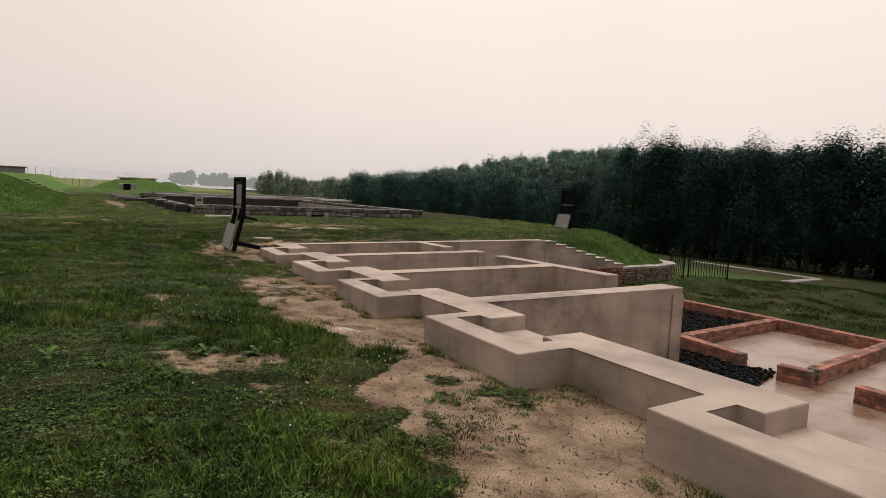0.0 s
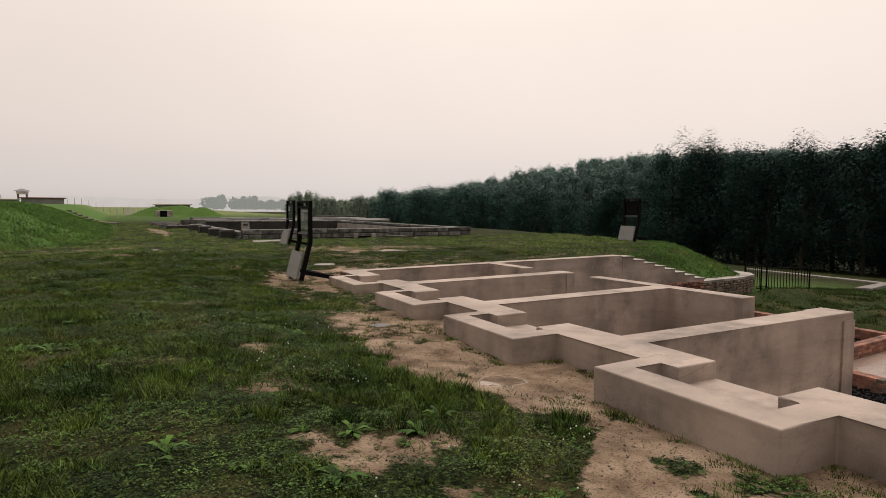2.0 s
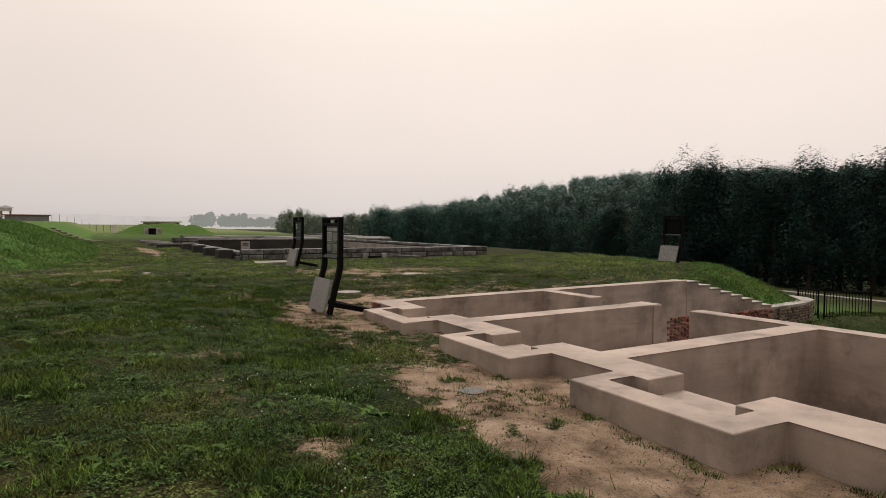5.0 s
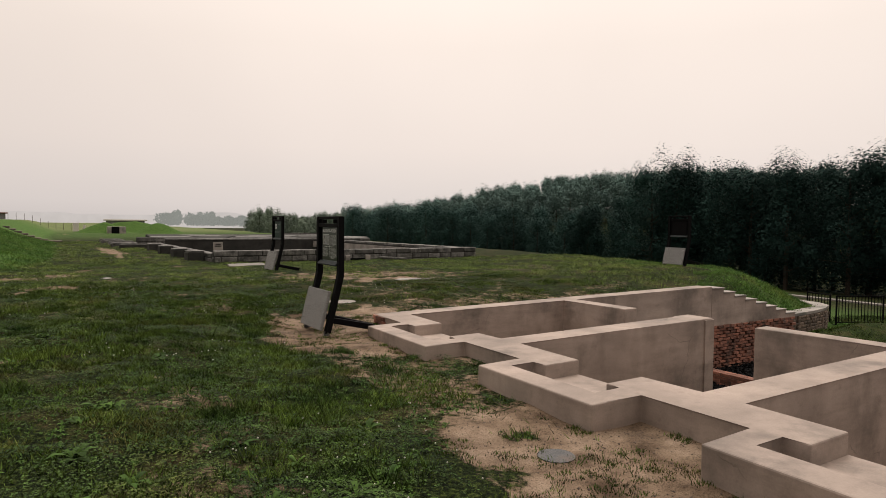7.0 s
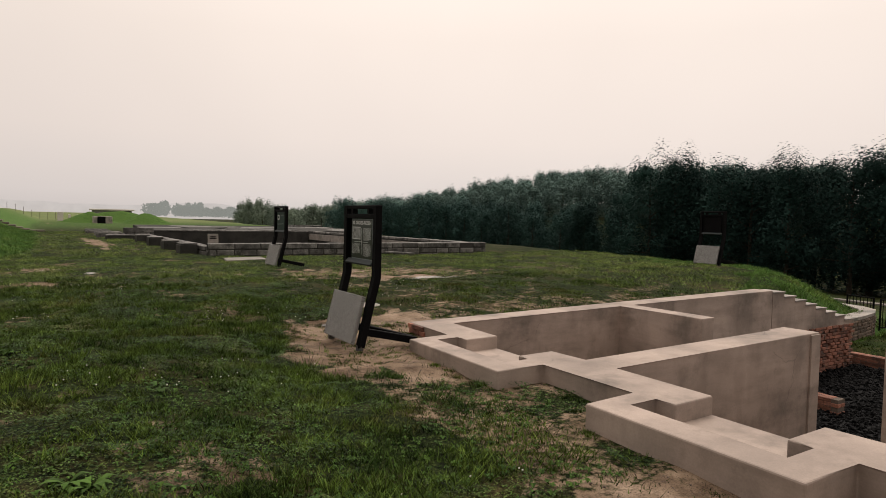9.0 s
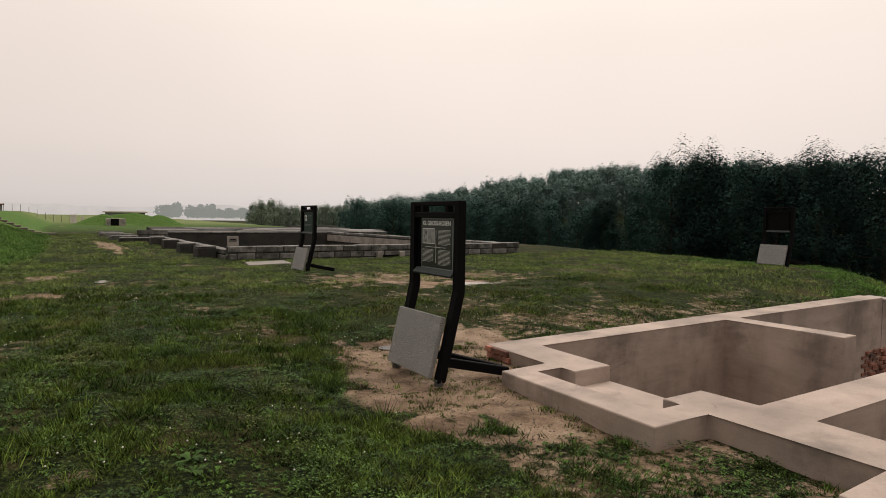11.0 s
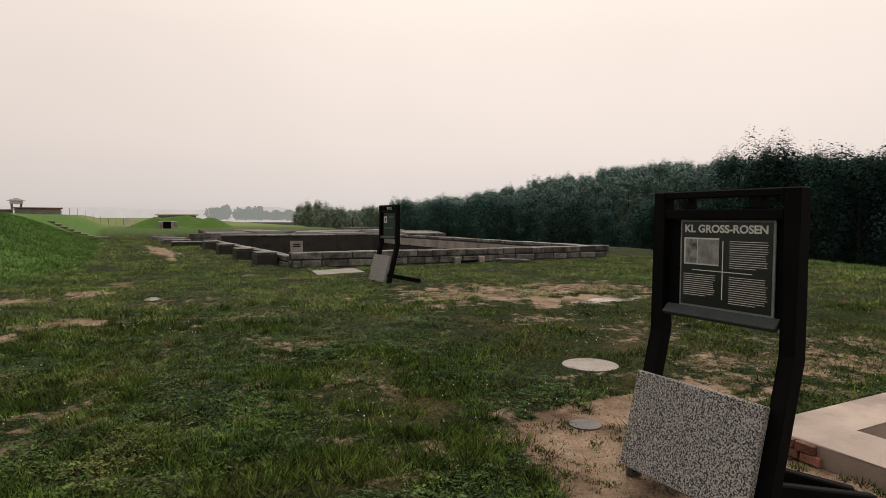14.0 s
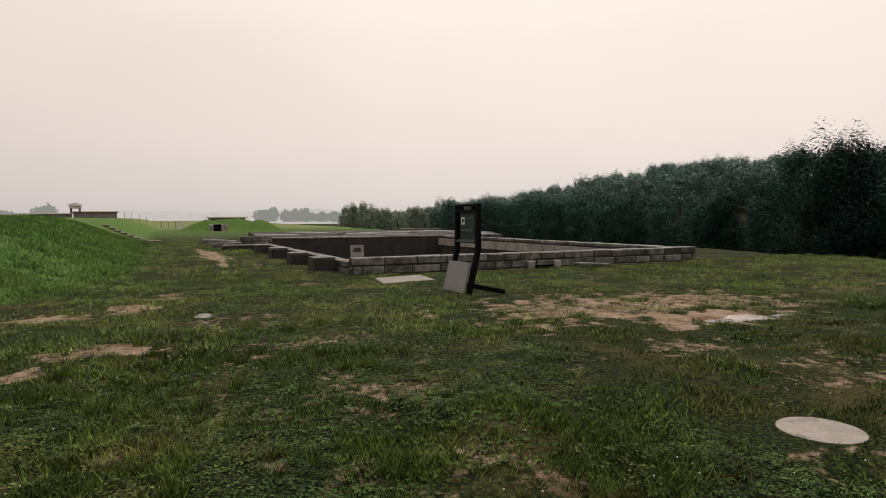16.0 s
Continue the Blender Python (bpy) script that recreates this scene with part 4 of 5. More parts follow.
def block_wall(name, a, b, top, courses, h, thick, label, depth, wmin=0.5, wmax=0.95, slope=0.0):
    """A wall of hewn blocks on a dark core that goes down into the sunken room."""
    a, b = Vector((*a, 0)), Vector((*b, 0))
    d = b - a
    ang = math.degrees(math.atan2(d.y, d.x))
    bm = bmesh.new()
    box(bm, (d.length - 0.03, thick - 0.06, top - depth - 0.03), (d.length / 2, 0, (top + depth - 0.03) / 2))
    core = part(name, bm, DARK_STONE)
    core.matrix_world = pose(a.x, a.y, 0, 0, 0, ang)
    tagged(core, label, "stone wall", kind="structure")
    r = random.Random(name)
    for c in range(courses):
        s = 0.0 if c % 2 == 0 else -r.uniform(0.2, 0.4)
        while s < d.length - 0.05:
            w = r.uniform(wmin, wmax)
            s0, s1 = max(s, 0.0), min(s + w, d.length)
            if s1 - s0 > 0.12:
                k = new("block", stone_block(r, s1 - s0 - 0.034, thick + r.uniform(-0.03, 0.03), h - 0.03))
                k.parent = core
                k.matrix_local = pose((s0 + s1) / 2, r.uniform(-0.012, 0.012), top - h * (c + 0.5) + r.uniform(-0.008, 0.008))
            s += w
    return core


block_wall("wall_ruin_south", (5.55, 30.95), (17.85, 30.98), 0.52, 3, 0.23, 0.46, "low wall of hewn granite blocks with a flat top", -1.4)
block_wall("wall_ruin_east", (17.62, 31.25), (17.62, 51.0), 0.50, 1, 0.16, 0.44, "low granite wall with weathered coping", -1.4, 0.9, 1.6)
block_wall("wall_ruin_west", (5.75, 31.25), (5.75, 45.5), 0.40, 2, 0.20, 0.36, "low granite wall along the sunken room", -1.4)
block_wall("wall_ruin_cross", (6.0, 51.25), (17.4, 51.25), 0.50, 1, 0.12, 0.5, "dark wall across the sunken room", -1.4, 1.2, 2.4)
block_wall("wall_ruin_corner", (5.3, 50.9), (7.0, 50.9), 0.62, 2, 0.3, 0.5, "granite corner pier of the ruin", -0.3, 0.8, 0.9)
block_wall("wall_ruin_far", (21.2, 70.0), (26.5, 70.0), 0.62, 2, 0.28, 0.5, "far parapet of pale granite blocks", -0.6, 0.8, 1.4)


def pale_band():
    """The rendered band inside the east wall."""
    bm = bmesh.new()
    box(bm, (0.05, 19.4, 0.42), (17.375, 41.2, 0.08), 0.004)
    tagged(part("trim_ruin_band", bm, LIGHT_STONE), "pale rendered band on the inner face of the ruin wall", "trim", kind="structure")
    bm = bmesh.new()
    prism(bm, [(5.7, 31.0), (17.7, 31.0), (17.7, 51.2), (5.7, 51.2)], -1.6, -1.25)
    tagged(part("floor_ruin", bm, DARK_STONE), "dark floor of the sunken room", "floor", kind="structure")


pale_band()


def platform():
    """Flat roof slabs behind the cross wall."""
    r = random.Random(3)
    for i in range(7):
        y0 = 51.6 + i * 2.6
        x = 6.8 + 0.25 * i
        while x < 20.5 + 0.7 * i:
            w = r.uniform(2.2, 3.4)
            bm = bmesh.new()
            box(bm, (w - 0.06, 2.5, 0.34), (x + w / 2, y0 + 1.25, 0.30 + r.uniform(-0.03, 0.03)), 0.03)
            ob = part("roof_slab", bm, DARK_STONE if r.random() < 0.75 else STONE)
            tagged(ob, "weathered flat concrete slab on the ruin", "concrete slab", group="ruin slabs")
            x += w


platform()


def pier(x, y, w, d, h, label):
    z = float(ground_height(x - 0.1, y))
    bm = bmesh.new()
    box(bm, (w, d, h + 0.1), (0, 0, h / 2 - 0.05), 0.03, jag=0.015, rng=random.Random(int(y * 10)))
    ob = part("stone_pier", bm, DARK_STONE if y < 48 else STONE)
    ob.matrix_world = pose(x, y, z)
    bm = bmesh.new()
    box(bm, (w * 0.96, d * 0.96, 0.035), (0, 0, h + 0.0195), 0.012, jag=0.008, rng=random.Random(int(y * 7)))
    part("cap", bm, STONE, ob)
    tagged(ob, label, "stone pier", group="piers beside the ruin")


for py in (32.7, 35.8, 39.4, 43.0):
    pier(5.22, py, 0.62, 0.8, 0.36, "squat square granite pier beside the sunken ruin")
for k, py in enumerate((47.0, 50.0, 53.5, 57.0, 61.0)):
    pier(4.7 - 0.2 * (k % 2), py, 1.5, 0.7, 0.2, "low flat granite block beside the ruin")


def plaque():
    ob = anchor("plaque", 5.62, 30.98, 0.521, 0)
    bm = bmesh.new()
    box(bm, (0.36, 0.05, 0.32), (0.12, 0, 0.16), 0.006, Matrix.Rotation(-0.12, 3, "X"))
    part("plate", bm, LIGHT_STONE, ob)
    bm = bmesh.new()
    for i, w in enumerate((0.2, 0.24, 0.18)):
        box(bm, (w, 0.004, 0.03), (0.12, -0.03 + 0.006 * (i - 1) , 0.22 - i * 0.055), 0, Matrix.Rotation(-0.12, 3, "X"))
    part("text_lines", bm, BLACK_METAL, ob)
    tagged(ob, "small pale plaque with dark lines standing on the stone wall", "plaque")


plaque()


def slabs():
    bm = bmesh.new()
    z = float(ground_height(6.3, 29.0))
    prism(bm, [(5.5, 28.3), (6.9, 28.55), (7.1, 29.9), (5.75, 29.6)], z - 0.1, z + 0.035, 0.012)
    tagged(part("ground_slab", bm, DIRTY_SLAB), "cracked pale concrete slab lying in the grass", "concrete slab")
    bm = bmesh.new()
    for x in (11.0, 11.95):
        box(bm, (0.22, 0.12, 0.5), (x, 30.66, 0.0), 0.012)
    ob = part("window_jambs", bm, LIGHT_STONE)
    # A black panel on the wall face paints the dark of the window opening.
    bm = bmesh.new()
    box(bm, (0.75, 0.05, 0.3), (11.47, 30.70, -0.02))
    part("black_recess_panel", bm, BLACK_METAL, ob)
    tagged(ob, "pale jambs of a small cellar window in the stone wall", "window", kind="structure")
    bm = bmesh.new()
    box(bm, (1.2, 0.45, 0.07), (13.0, 30.3, 0.12), 0.012, Matrix.Rotation(0.06, 3, "Y"))
    tagged(part("stone_slab", bm, STONE), "flat stone slab beside the granite wall", "stone slab")


slabs()


# ---------------------------------------------------------------- far plateau
def polar(az, dist):
    return 0.776 + dist * math.sin(radians(az)), 15.14 + dist * math.cos(radians(az))


def bunker():
    x, y = polar(5.4, 88)
    z = float(ground_height(x, y)) - 0.3
    ob = anchor("bunker", x, y, z, 0)
    bm = bmesh.new()
    box(bm, (2.2, 2.0, 1.25), (0.0, 0, 0.62), 0.05)
    part("front_wall", bm, LIGHT_STONE, ob)
    # No opening is cut; a black panel paints the dark inside the doorway.
    bm = bmesh.new()
    box(bm, (0.95, 0.1, 1.15), (-0.2, -1.03, 0.65))
    part("doorway", bm, BLACK_METAL, ob, "black panel standing for the dark doorway")
    tagged(ob, "small concrete bunker entrance in a grass mound", "bunker")
    for az, dist, rx, ry, h, seed in ((6.6, 101, 8.5, 4.0, 1.75, 1), (4.4, 91.5, 4.4, 3.0, 1.55, 4), (8.9, 90, 4.2, 3.5, 1.5, 2), (18.5, 130, 7.0, 4.0, 1.2, 3)):
        mx, my = polar(az, dist)
        u, v = np.meshgrid(np.linspace(0, 1, 12), np.linspace(0, 2 * np.pi, 36, endpoint=False), indexing="ij")
        xx, yy = mx + u * rx * np.cos(v), my + u * ry * np.sin(v)
        zz = ground_height(xx, yy) - 0.2 + h * (1 - smooth(0, 1, u)) * (0.9 + 0.2 * value_noise(xx, yy, seed)) + 0.1
        idx = np.arange(12 * 36).reshape(12, 36)
        nx = np.roll(idx, -1, 1)
        faces = np.stack([idx[:-1], idx[1:], nx[1:], nx[:-1]], -1).reshape(-1, 4)
        m = soup("grass_mound", np.stack([xx, yy, zz], -1).reshape(-1, 3), faces, TURF)
        for f in m.data.polygons:
            f.use_smooth = True
        at = m.data.attributes.new("lush", "FLOAT", "POINT")
        at.data.foreach_set("value", np.full(len(m.data.vertices), 0.9, np.float32))
        tagged(m, "rounded grass-covered earth mound", "mound", kind="structure")


bunker()


def long_building(az, dist, width, height, wall, roof, label, rz):
    x, y = polar(az, dist)
    z = float(ground_height(x, y))
    ob = anchor("long_building", x, y, z, rz)
    bm = bmesh.new()
    box(bm, (width, 5, height + 1), (0, 0, height / 2 - 0.5), 0.03)
    part("wall", bm, wall, ob)
    bm = bmesh.new()
    box(bm, (width + 0.8, 5.8, 0.25), (0, 0, height + 0.127), 0.04)
    part("roof", bm, roof, ob)
    tagged(ob, label, "building")


long_building(-6.9, 168, 7.5, 1.0, ROOF, PALE, "long low grey building with a pale flat roof on the horizon", 2)
long_building(-3.9, 165, 8.6, 1.35, ROOF, BRICK, "long low grey building with a dull red roof on the horizon", 2)
long_building(6.1, 116, 6.0, 1.75, ROOF, PALE, "low grey pavilion with a pale flat roof behind the bunker", -4)


def watchtower():
    x, y = polar(-5.3, 172)
    z = float(ground_height(x, y))
    ob = anchor("watchtower", x, y, z)
    for sx in (-1, 1):
        for sy in (-1, 1):
            bm = bmesh.new()
            box(bm, (0.25, 0.25, 2.9), (sx * 0.9, sy * 0.9, 1.3))
            part("leg", bm, TIMBER, ob)
    bm = bmesh.new()
    box(bm, (2.4, 2.4, 0.7), (0, 0, 2.75), 0.03)
    part("cabin", bm, PALE, ob)
    bm = bmesh.new()
    r = bmesh.ops.create_cone(bm, cap_ends=True, segments=4, radius1=2.5, radius2=0.3, depth=0.6)
    bmesh.ops.rotate(bm, verts=r["verts"], matrix=Matrix.Rotation(radians(45), 3, "Z"))
    bmesh.ops.translate(bm, verts=r["verts"], vec=(0, 0, 3.5))
    part("roof", bm, ROOF, ob)
    tagged(ob, "small wooden watchtower with a hipped roof on the horizon", "watchtower")


watchtower()


def gate_pillar(az, w, h):
    x, y = polar(az, 105)
    bm = bmesh.new()
    box(bm, (w, w, h + 0.5), (0, 0, h / 2 - 0.25), 0.03)
    ob = part("pillar", bm, PALE)
    ob.matrix_world = pose(x, y, float(ground_height(x, y)))
    tagged(ob, "pale rendered gate pillar far off", "pillar", group="gate pillars")


gate_pillar(2.3, 0.8, 1.35)
gate_pillar(2.95, 0.35, 1.0)
gate_pillar(3.6, 0.35, 1.0)


def far_fence():
    """Posts and wires along the far plateau."""
    for i in range(9):
        x, y = polar(-2.4 + i * 0.55, 118)
        bm = bmesh.new()
        box(bm, (0.06, 0.06, 1.3), (0, 0, 0.55))
        ob = part("fence_post", bm, TIMBER)
        ob.matrix_world = pose(x, y, float(ground_height(x, y)))
        tagged(ob, "thin grey concrete fence post", "fence post", group="far fence")


far_fence()


def bank_steps():
    ob = anchor("bank_steps", 0.2, 62, 0, 0)
    tagged(ob, "short flight of timber steps set into the grass bank", "steps")
    for i in range(9):
        x = 1.2 - i * 0.42
        y = 60.0 + i * 0.9
        bm = bmesh.new()
        box(bm, (0.5, 1.3, 0.14), (x - 0.2, y - 62, float(ground_height(x, y)) + 0.06), 0.02)
        part("step", bm, TIMBER, ob)


bank_steps()


# ---------------------------------------------------------------- trees
def tree_meshes(seed, height, spread_r, lobes, leaves, leaf, pointed, mat=None):
    """Trunk and limbs in one mesh, in another the leaves, set in upright sprays round the limbs."""
    r = np.random.RandomState(seed)
    bm = bmesh.new()

    def limb(a, b, r0, r1):
        a, b = Vector(a), Vector(b)
        d = b - a
        k = bmesh.ops.create_cone(bm, cap_ends=True, segments=7, radius1=r0, radius2=r1, depth=d.length)
        q = d.to_track_quat("Z", "Y").to_matrix().to_4x4()
        bmesh.ops.transform(bm, matrix=Matrix.Translation((a + b) / 2) @ q, verts=k["verts"])
    limb((0, 0, -0.4), (0.1, 0, height * 0.45), height * 0.018, height * 0.012)
    limb((0.1, 0, height * 0.44), (0, 0.15, height * 0.86), height * 0.012, height * 0.004)
    centres = []
    for i in range(lobes):
        t = (i + 0.5) / lobes
        z = height * (0.13 + 0.78 * t)
        width = spread_r * (math.sin(math.pi * min(1, 0.30 + 0.62 * t)) ** 0.6 if not pointed else 1.12 - 0.85 * t)
        ang = i * 2.4 + r.uniform(-0.5, 0.5)
        off = width * r.uniform(0.25, 0.85)
        c = np.array((off * math.cos(ang), off * math.sin(ang), z + r.uniform(-0.6, 0.6)))
        centres.append((c, spread_r * r.uniform(0.24, 0.44)))
        if i % 2 == 0:
            limb((0.05, 0, z * 0.8), tuple(c * np.array((0.8, 0.8, 0.98))), height * 0.006, height * 0.002)
    for i in range(r.randint(4, 7)):
        c = np.array((r.uniform(-0.5, 0.5) * spread_r, r.uniform(-0.5, 0.5) * spread_r, height * r.uniform(0.84, 0.93)))
        centres.append((c, spread_r * r.uniform(0.14, 0.21)))
    trunk = bpy.data.meshes.new("trunk")
    bm.to_mesh(trunk)
    bm.free()
    trunk.materials.append(BARK)
    w = np.array([s ** 1.1 for _, s in centres])
    pick = r.choice(len(centres), leaves, p=w / w.sum())
    base = np.array([c for c, _ in centres])[pick]
    rad = np.array([s for _, s in centres])[pick]
    d = r.normal(size=(leaves, 3))
    d /= np.linalg.norm(d, axis=1)[:, None]
    deep = r.uniform(0, 1, leaves) ** 0.45
    taper = np.where(d[:, 2] > 0, 1 - 0.45 * d[:, 2], 1.0)[:, None]
    p = base + d * np.concatenate([taper, taper, np.full((leaves, 1), 1.45)], 1) * (rad * (0.15 + 1.0 * deep))[:, None]
    whole = (p - np.array((0, 0, height * 0.62))) / np.array((spread_r, spread_r, height * 0.42))
    out = d * np.array((0.7, 0.7, 1.25)) + whole * np.array((0.35, 0.35, 0.6)) + r.normal(0, 0.12, (leaves, 3))
    out /= np.linalg.norm(out, axis=1)[:, None]
    tri = r.normal(size=(leaves, 3, 3))
    tri -= 0.85 * (tri * out[:, None]).sum(-1, keepdims=True) * out[:, None]
    tri /= np.linalg.norm(tri, axis=2)[..., None]
    away = (np.cross(tri[:, 1] - tri[:, 0], tri[:, 2] - tri[:, 0]) * out).sum(-1) < 0
    tri[away] = tri[away][:, ::-1]
    verts = p[:, None] + tri * (leaf * r.uniform(0.55, 1.15, (leaves, 1, 1)) * (1.5 - 0.6 * deep)[:, None, None])
    draft = soup("crown", verts.reshape(-1, 3), np.arange(leaves * 3).reshape(-1, 3), mat or LEAF)
    crown = draft.data
    crown.polygons.foreach_set("use_smooth", np.ones(len(crown.polygons), bool))
    crown.normals_split_custom_set_from_vertices(np.repeat(out, 3, axis=0).tolist())
    bpy.data.objects.remove(draft)
    return trunk, crown


def tree(trunk, crown, x, y, z, rz, s, label, group):
    ob = anchor("tree", x, y, z, rz)
    ob.matrix_world = Matrix.LocRotScale((x, y, z), Euler((0, 0, radians(rz))), (s, s, s))
    for name, me in (("trunk", trunk), ("crown", crown)):
        k = new(name, me)
        k.parent = ob
    tagged(ob, label, "tree", group=group)


def woodland():
    r = random.Random(21)
    kinds = [tree_meshes(i, 16.5, 6.2, 28, 17000, 0.21, i % 3 == 2) for i in range(6)]
    back = [tree_meshes(20 + i, 16.5, 4.8, 30, 4600, 0.36, i % 3 == 2) for i in range(3)]
    # mid, pale and hill crowns carry the painted haze
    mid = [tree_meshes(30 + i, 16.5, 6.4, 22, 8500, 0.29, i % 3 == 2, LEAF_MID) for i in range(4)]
    pale = [tree_meshes(60 + i, 15.0, 6.0, 18, 4600, 0.40, False, LEAF_HAZED) for i in range(4)]
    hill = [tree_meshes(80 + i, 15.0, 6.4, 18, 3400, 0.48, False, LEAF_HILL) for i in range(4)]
    shrubs = [tree_meshes(40 + i, 7.5, 3.8, 18, 4500, 0.24, False) for i in range(2)]
    y = 8.0
    while y < 185:
        tall = np.interp(y, [40, 70, 75, 121, 150, 170, 245, 330], [17.7, 17.8, 13.0, 12.6, 12.5, 12.2, 12.6, 12.2])
        for row in range(3):
            x = 78 + row * 4.6 + r.uniform(-2.0, 2.0)
            yy = y + r.uniform(-1.6, 1.6)
            s = (r.uniform(0.88, 1.02) if y < 72 else r.uniform(0.68, 1.06)) * tall / 16.6
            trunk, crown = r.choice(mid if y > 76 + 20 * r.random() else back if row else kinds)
            z = float(ground_height(x, yy)) - 0.3
            tree(trunk, crown, x, yy, z, r.uniform(0, 360), s, "dense dark green deciduous tree at the wood's edge", "trees of the woodland edge")
        if y < 200:
            x, yy = 81.5 + r.uniform(-1.5, 1.5), y + r.uniform(-1, 1)
            trunk, crown = r.choice(shrubs)
            tree(trunk, crown, x, yy, float(ground_height(x, yy)) - 0.6, r.uniform(0, 360), r.uniform(0.8, 1.15), "dark bushy young tree under the wood's edge", "young trees of the woodland edge")
        y += r.uniform(4.2, 6.0) * (1 + y / 320)
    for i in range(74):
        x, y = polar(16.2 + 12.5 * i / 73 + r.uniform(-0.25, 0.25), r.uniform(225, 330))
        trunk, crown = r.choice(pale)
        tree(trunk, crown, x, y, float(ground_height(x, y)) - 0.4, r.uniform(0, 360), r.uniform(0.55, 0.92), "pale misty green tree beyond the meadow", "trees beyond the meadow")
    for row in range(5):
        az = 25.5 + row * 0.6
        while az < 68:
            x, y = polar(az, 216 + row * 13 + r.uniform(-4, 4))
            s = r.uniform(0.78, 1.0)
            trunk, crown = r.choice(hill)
            tree(trunk, crown, x, y, float(ground_height(x, y)) - 0.4, r.uniform(0, 360), s, "rounded hazy green tree in the wood on the hill", "trees of the hill wood")
            az += r.uniform(1.1, 1.7)


woodland()


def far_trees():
    """Woods far off, all in one, with a pale glow painted in for mist."""
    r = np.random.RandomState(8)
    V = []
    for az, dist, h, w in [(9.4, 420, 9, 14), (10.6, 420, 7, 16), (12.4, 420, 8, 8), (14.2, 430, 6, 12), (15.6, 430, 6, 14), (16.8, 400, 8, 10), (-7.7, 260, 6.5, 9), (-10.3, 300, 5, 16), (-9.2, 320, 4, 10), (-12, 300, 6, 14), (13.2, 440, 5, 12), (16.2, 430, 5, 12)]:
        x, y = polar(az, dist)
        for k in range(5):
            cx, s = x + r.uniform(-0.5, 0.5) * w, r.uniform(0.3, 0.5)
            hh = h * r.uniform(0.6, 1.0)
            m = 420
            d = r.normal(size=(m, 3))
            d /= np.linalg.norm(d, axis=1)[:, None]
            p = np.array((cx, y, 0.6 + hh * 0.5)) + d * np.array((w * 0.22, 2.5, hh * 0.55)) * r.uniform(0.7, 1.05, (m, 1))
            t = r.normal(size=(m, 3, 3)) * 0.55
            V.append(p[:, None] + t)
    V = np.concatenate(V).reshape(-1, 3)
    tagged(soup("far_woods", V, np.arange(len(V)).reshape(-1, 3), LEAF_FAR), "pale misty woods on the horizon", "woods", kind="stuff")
    az = np.linspace(-14, 24, 90)
    ridge = 6 + 9 * value_noise(az * 0.16, az * 0, 5) + 2.5 * value_noise(az * 0.7, az * 0, 6) + 5 * np.exp(-((az - 14) / 5) ** 2)
    x, y = 0.776 + 1100 * np.sin(np.radians(az)), 15 + 1100 * np.cos(np.radians(az))
    V = np.concatenate([np.stack([x, y, -12 + 0 * x], -1), np.stack([x, y, ridge], -1), np.stack([x * 1.15, y * 1.15, -12 + 0 * x], -1)])
    k = np.arange(89)
    F = np.concatenate([np.stack([k, k + 1, k + 91, k + 90], -1), np.stack([k + 90, k + 91, k + 181, k + 180], -1)])
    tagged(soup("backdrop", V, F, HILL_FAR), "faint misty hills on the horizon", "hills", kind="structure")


far_trees()


# ---------------------------------------------------------------- turf
def scatter(count, x0, x1, y0, y1, seed):
    r = np.random.RandomState(seed)
    x, y = r.uniform(x0, x1, count), r.uniform(y0, y1, count)
    e, n = plan_back(x, y)
    free = ~((e > -0.02) & (n < 13.47)) | (e < -0.02) | (x > 17.35)
    bays = np.zeros(count, bool)
    for n0, n1 in BAYS:
        bays |= (n > n0 - 0.02) & (n < n1 + 0.02)
    free |= (e < 0.56) & ~bays & (n < 13.4)
    free &= ~((x > 5.3) & (y > 30.7) & (x < 18.1))
    for cx, cy, cr in ((3.05, 9.56, 0.15), (3.92, 16.72, 0.14), (5.08, 17.98, 0.335)):
        free &= (x - cx) ** 2 + (y - cy) ** 2 > cr ** 2
    free &= ~((x > 5.5) & (x < 7.1) & (y > 28.3) & (y < 29.9))
    return x[free], y[free], r


def cushion(x, y, seed):
    """Lumps in the turf, from a hand's breadth to a stride across."""
    return 0.42 * value_noise(x * 1.5, y * 1.5, seed) + 0.34 * value_noise(x * 4.3, y * 4.3, seed + 1) + 0.24 * value_noise(x * 11.0, y * 11.0, seed + 2)


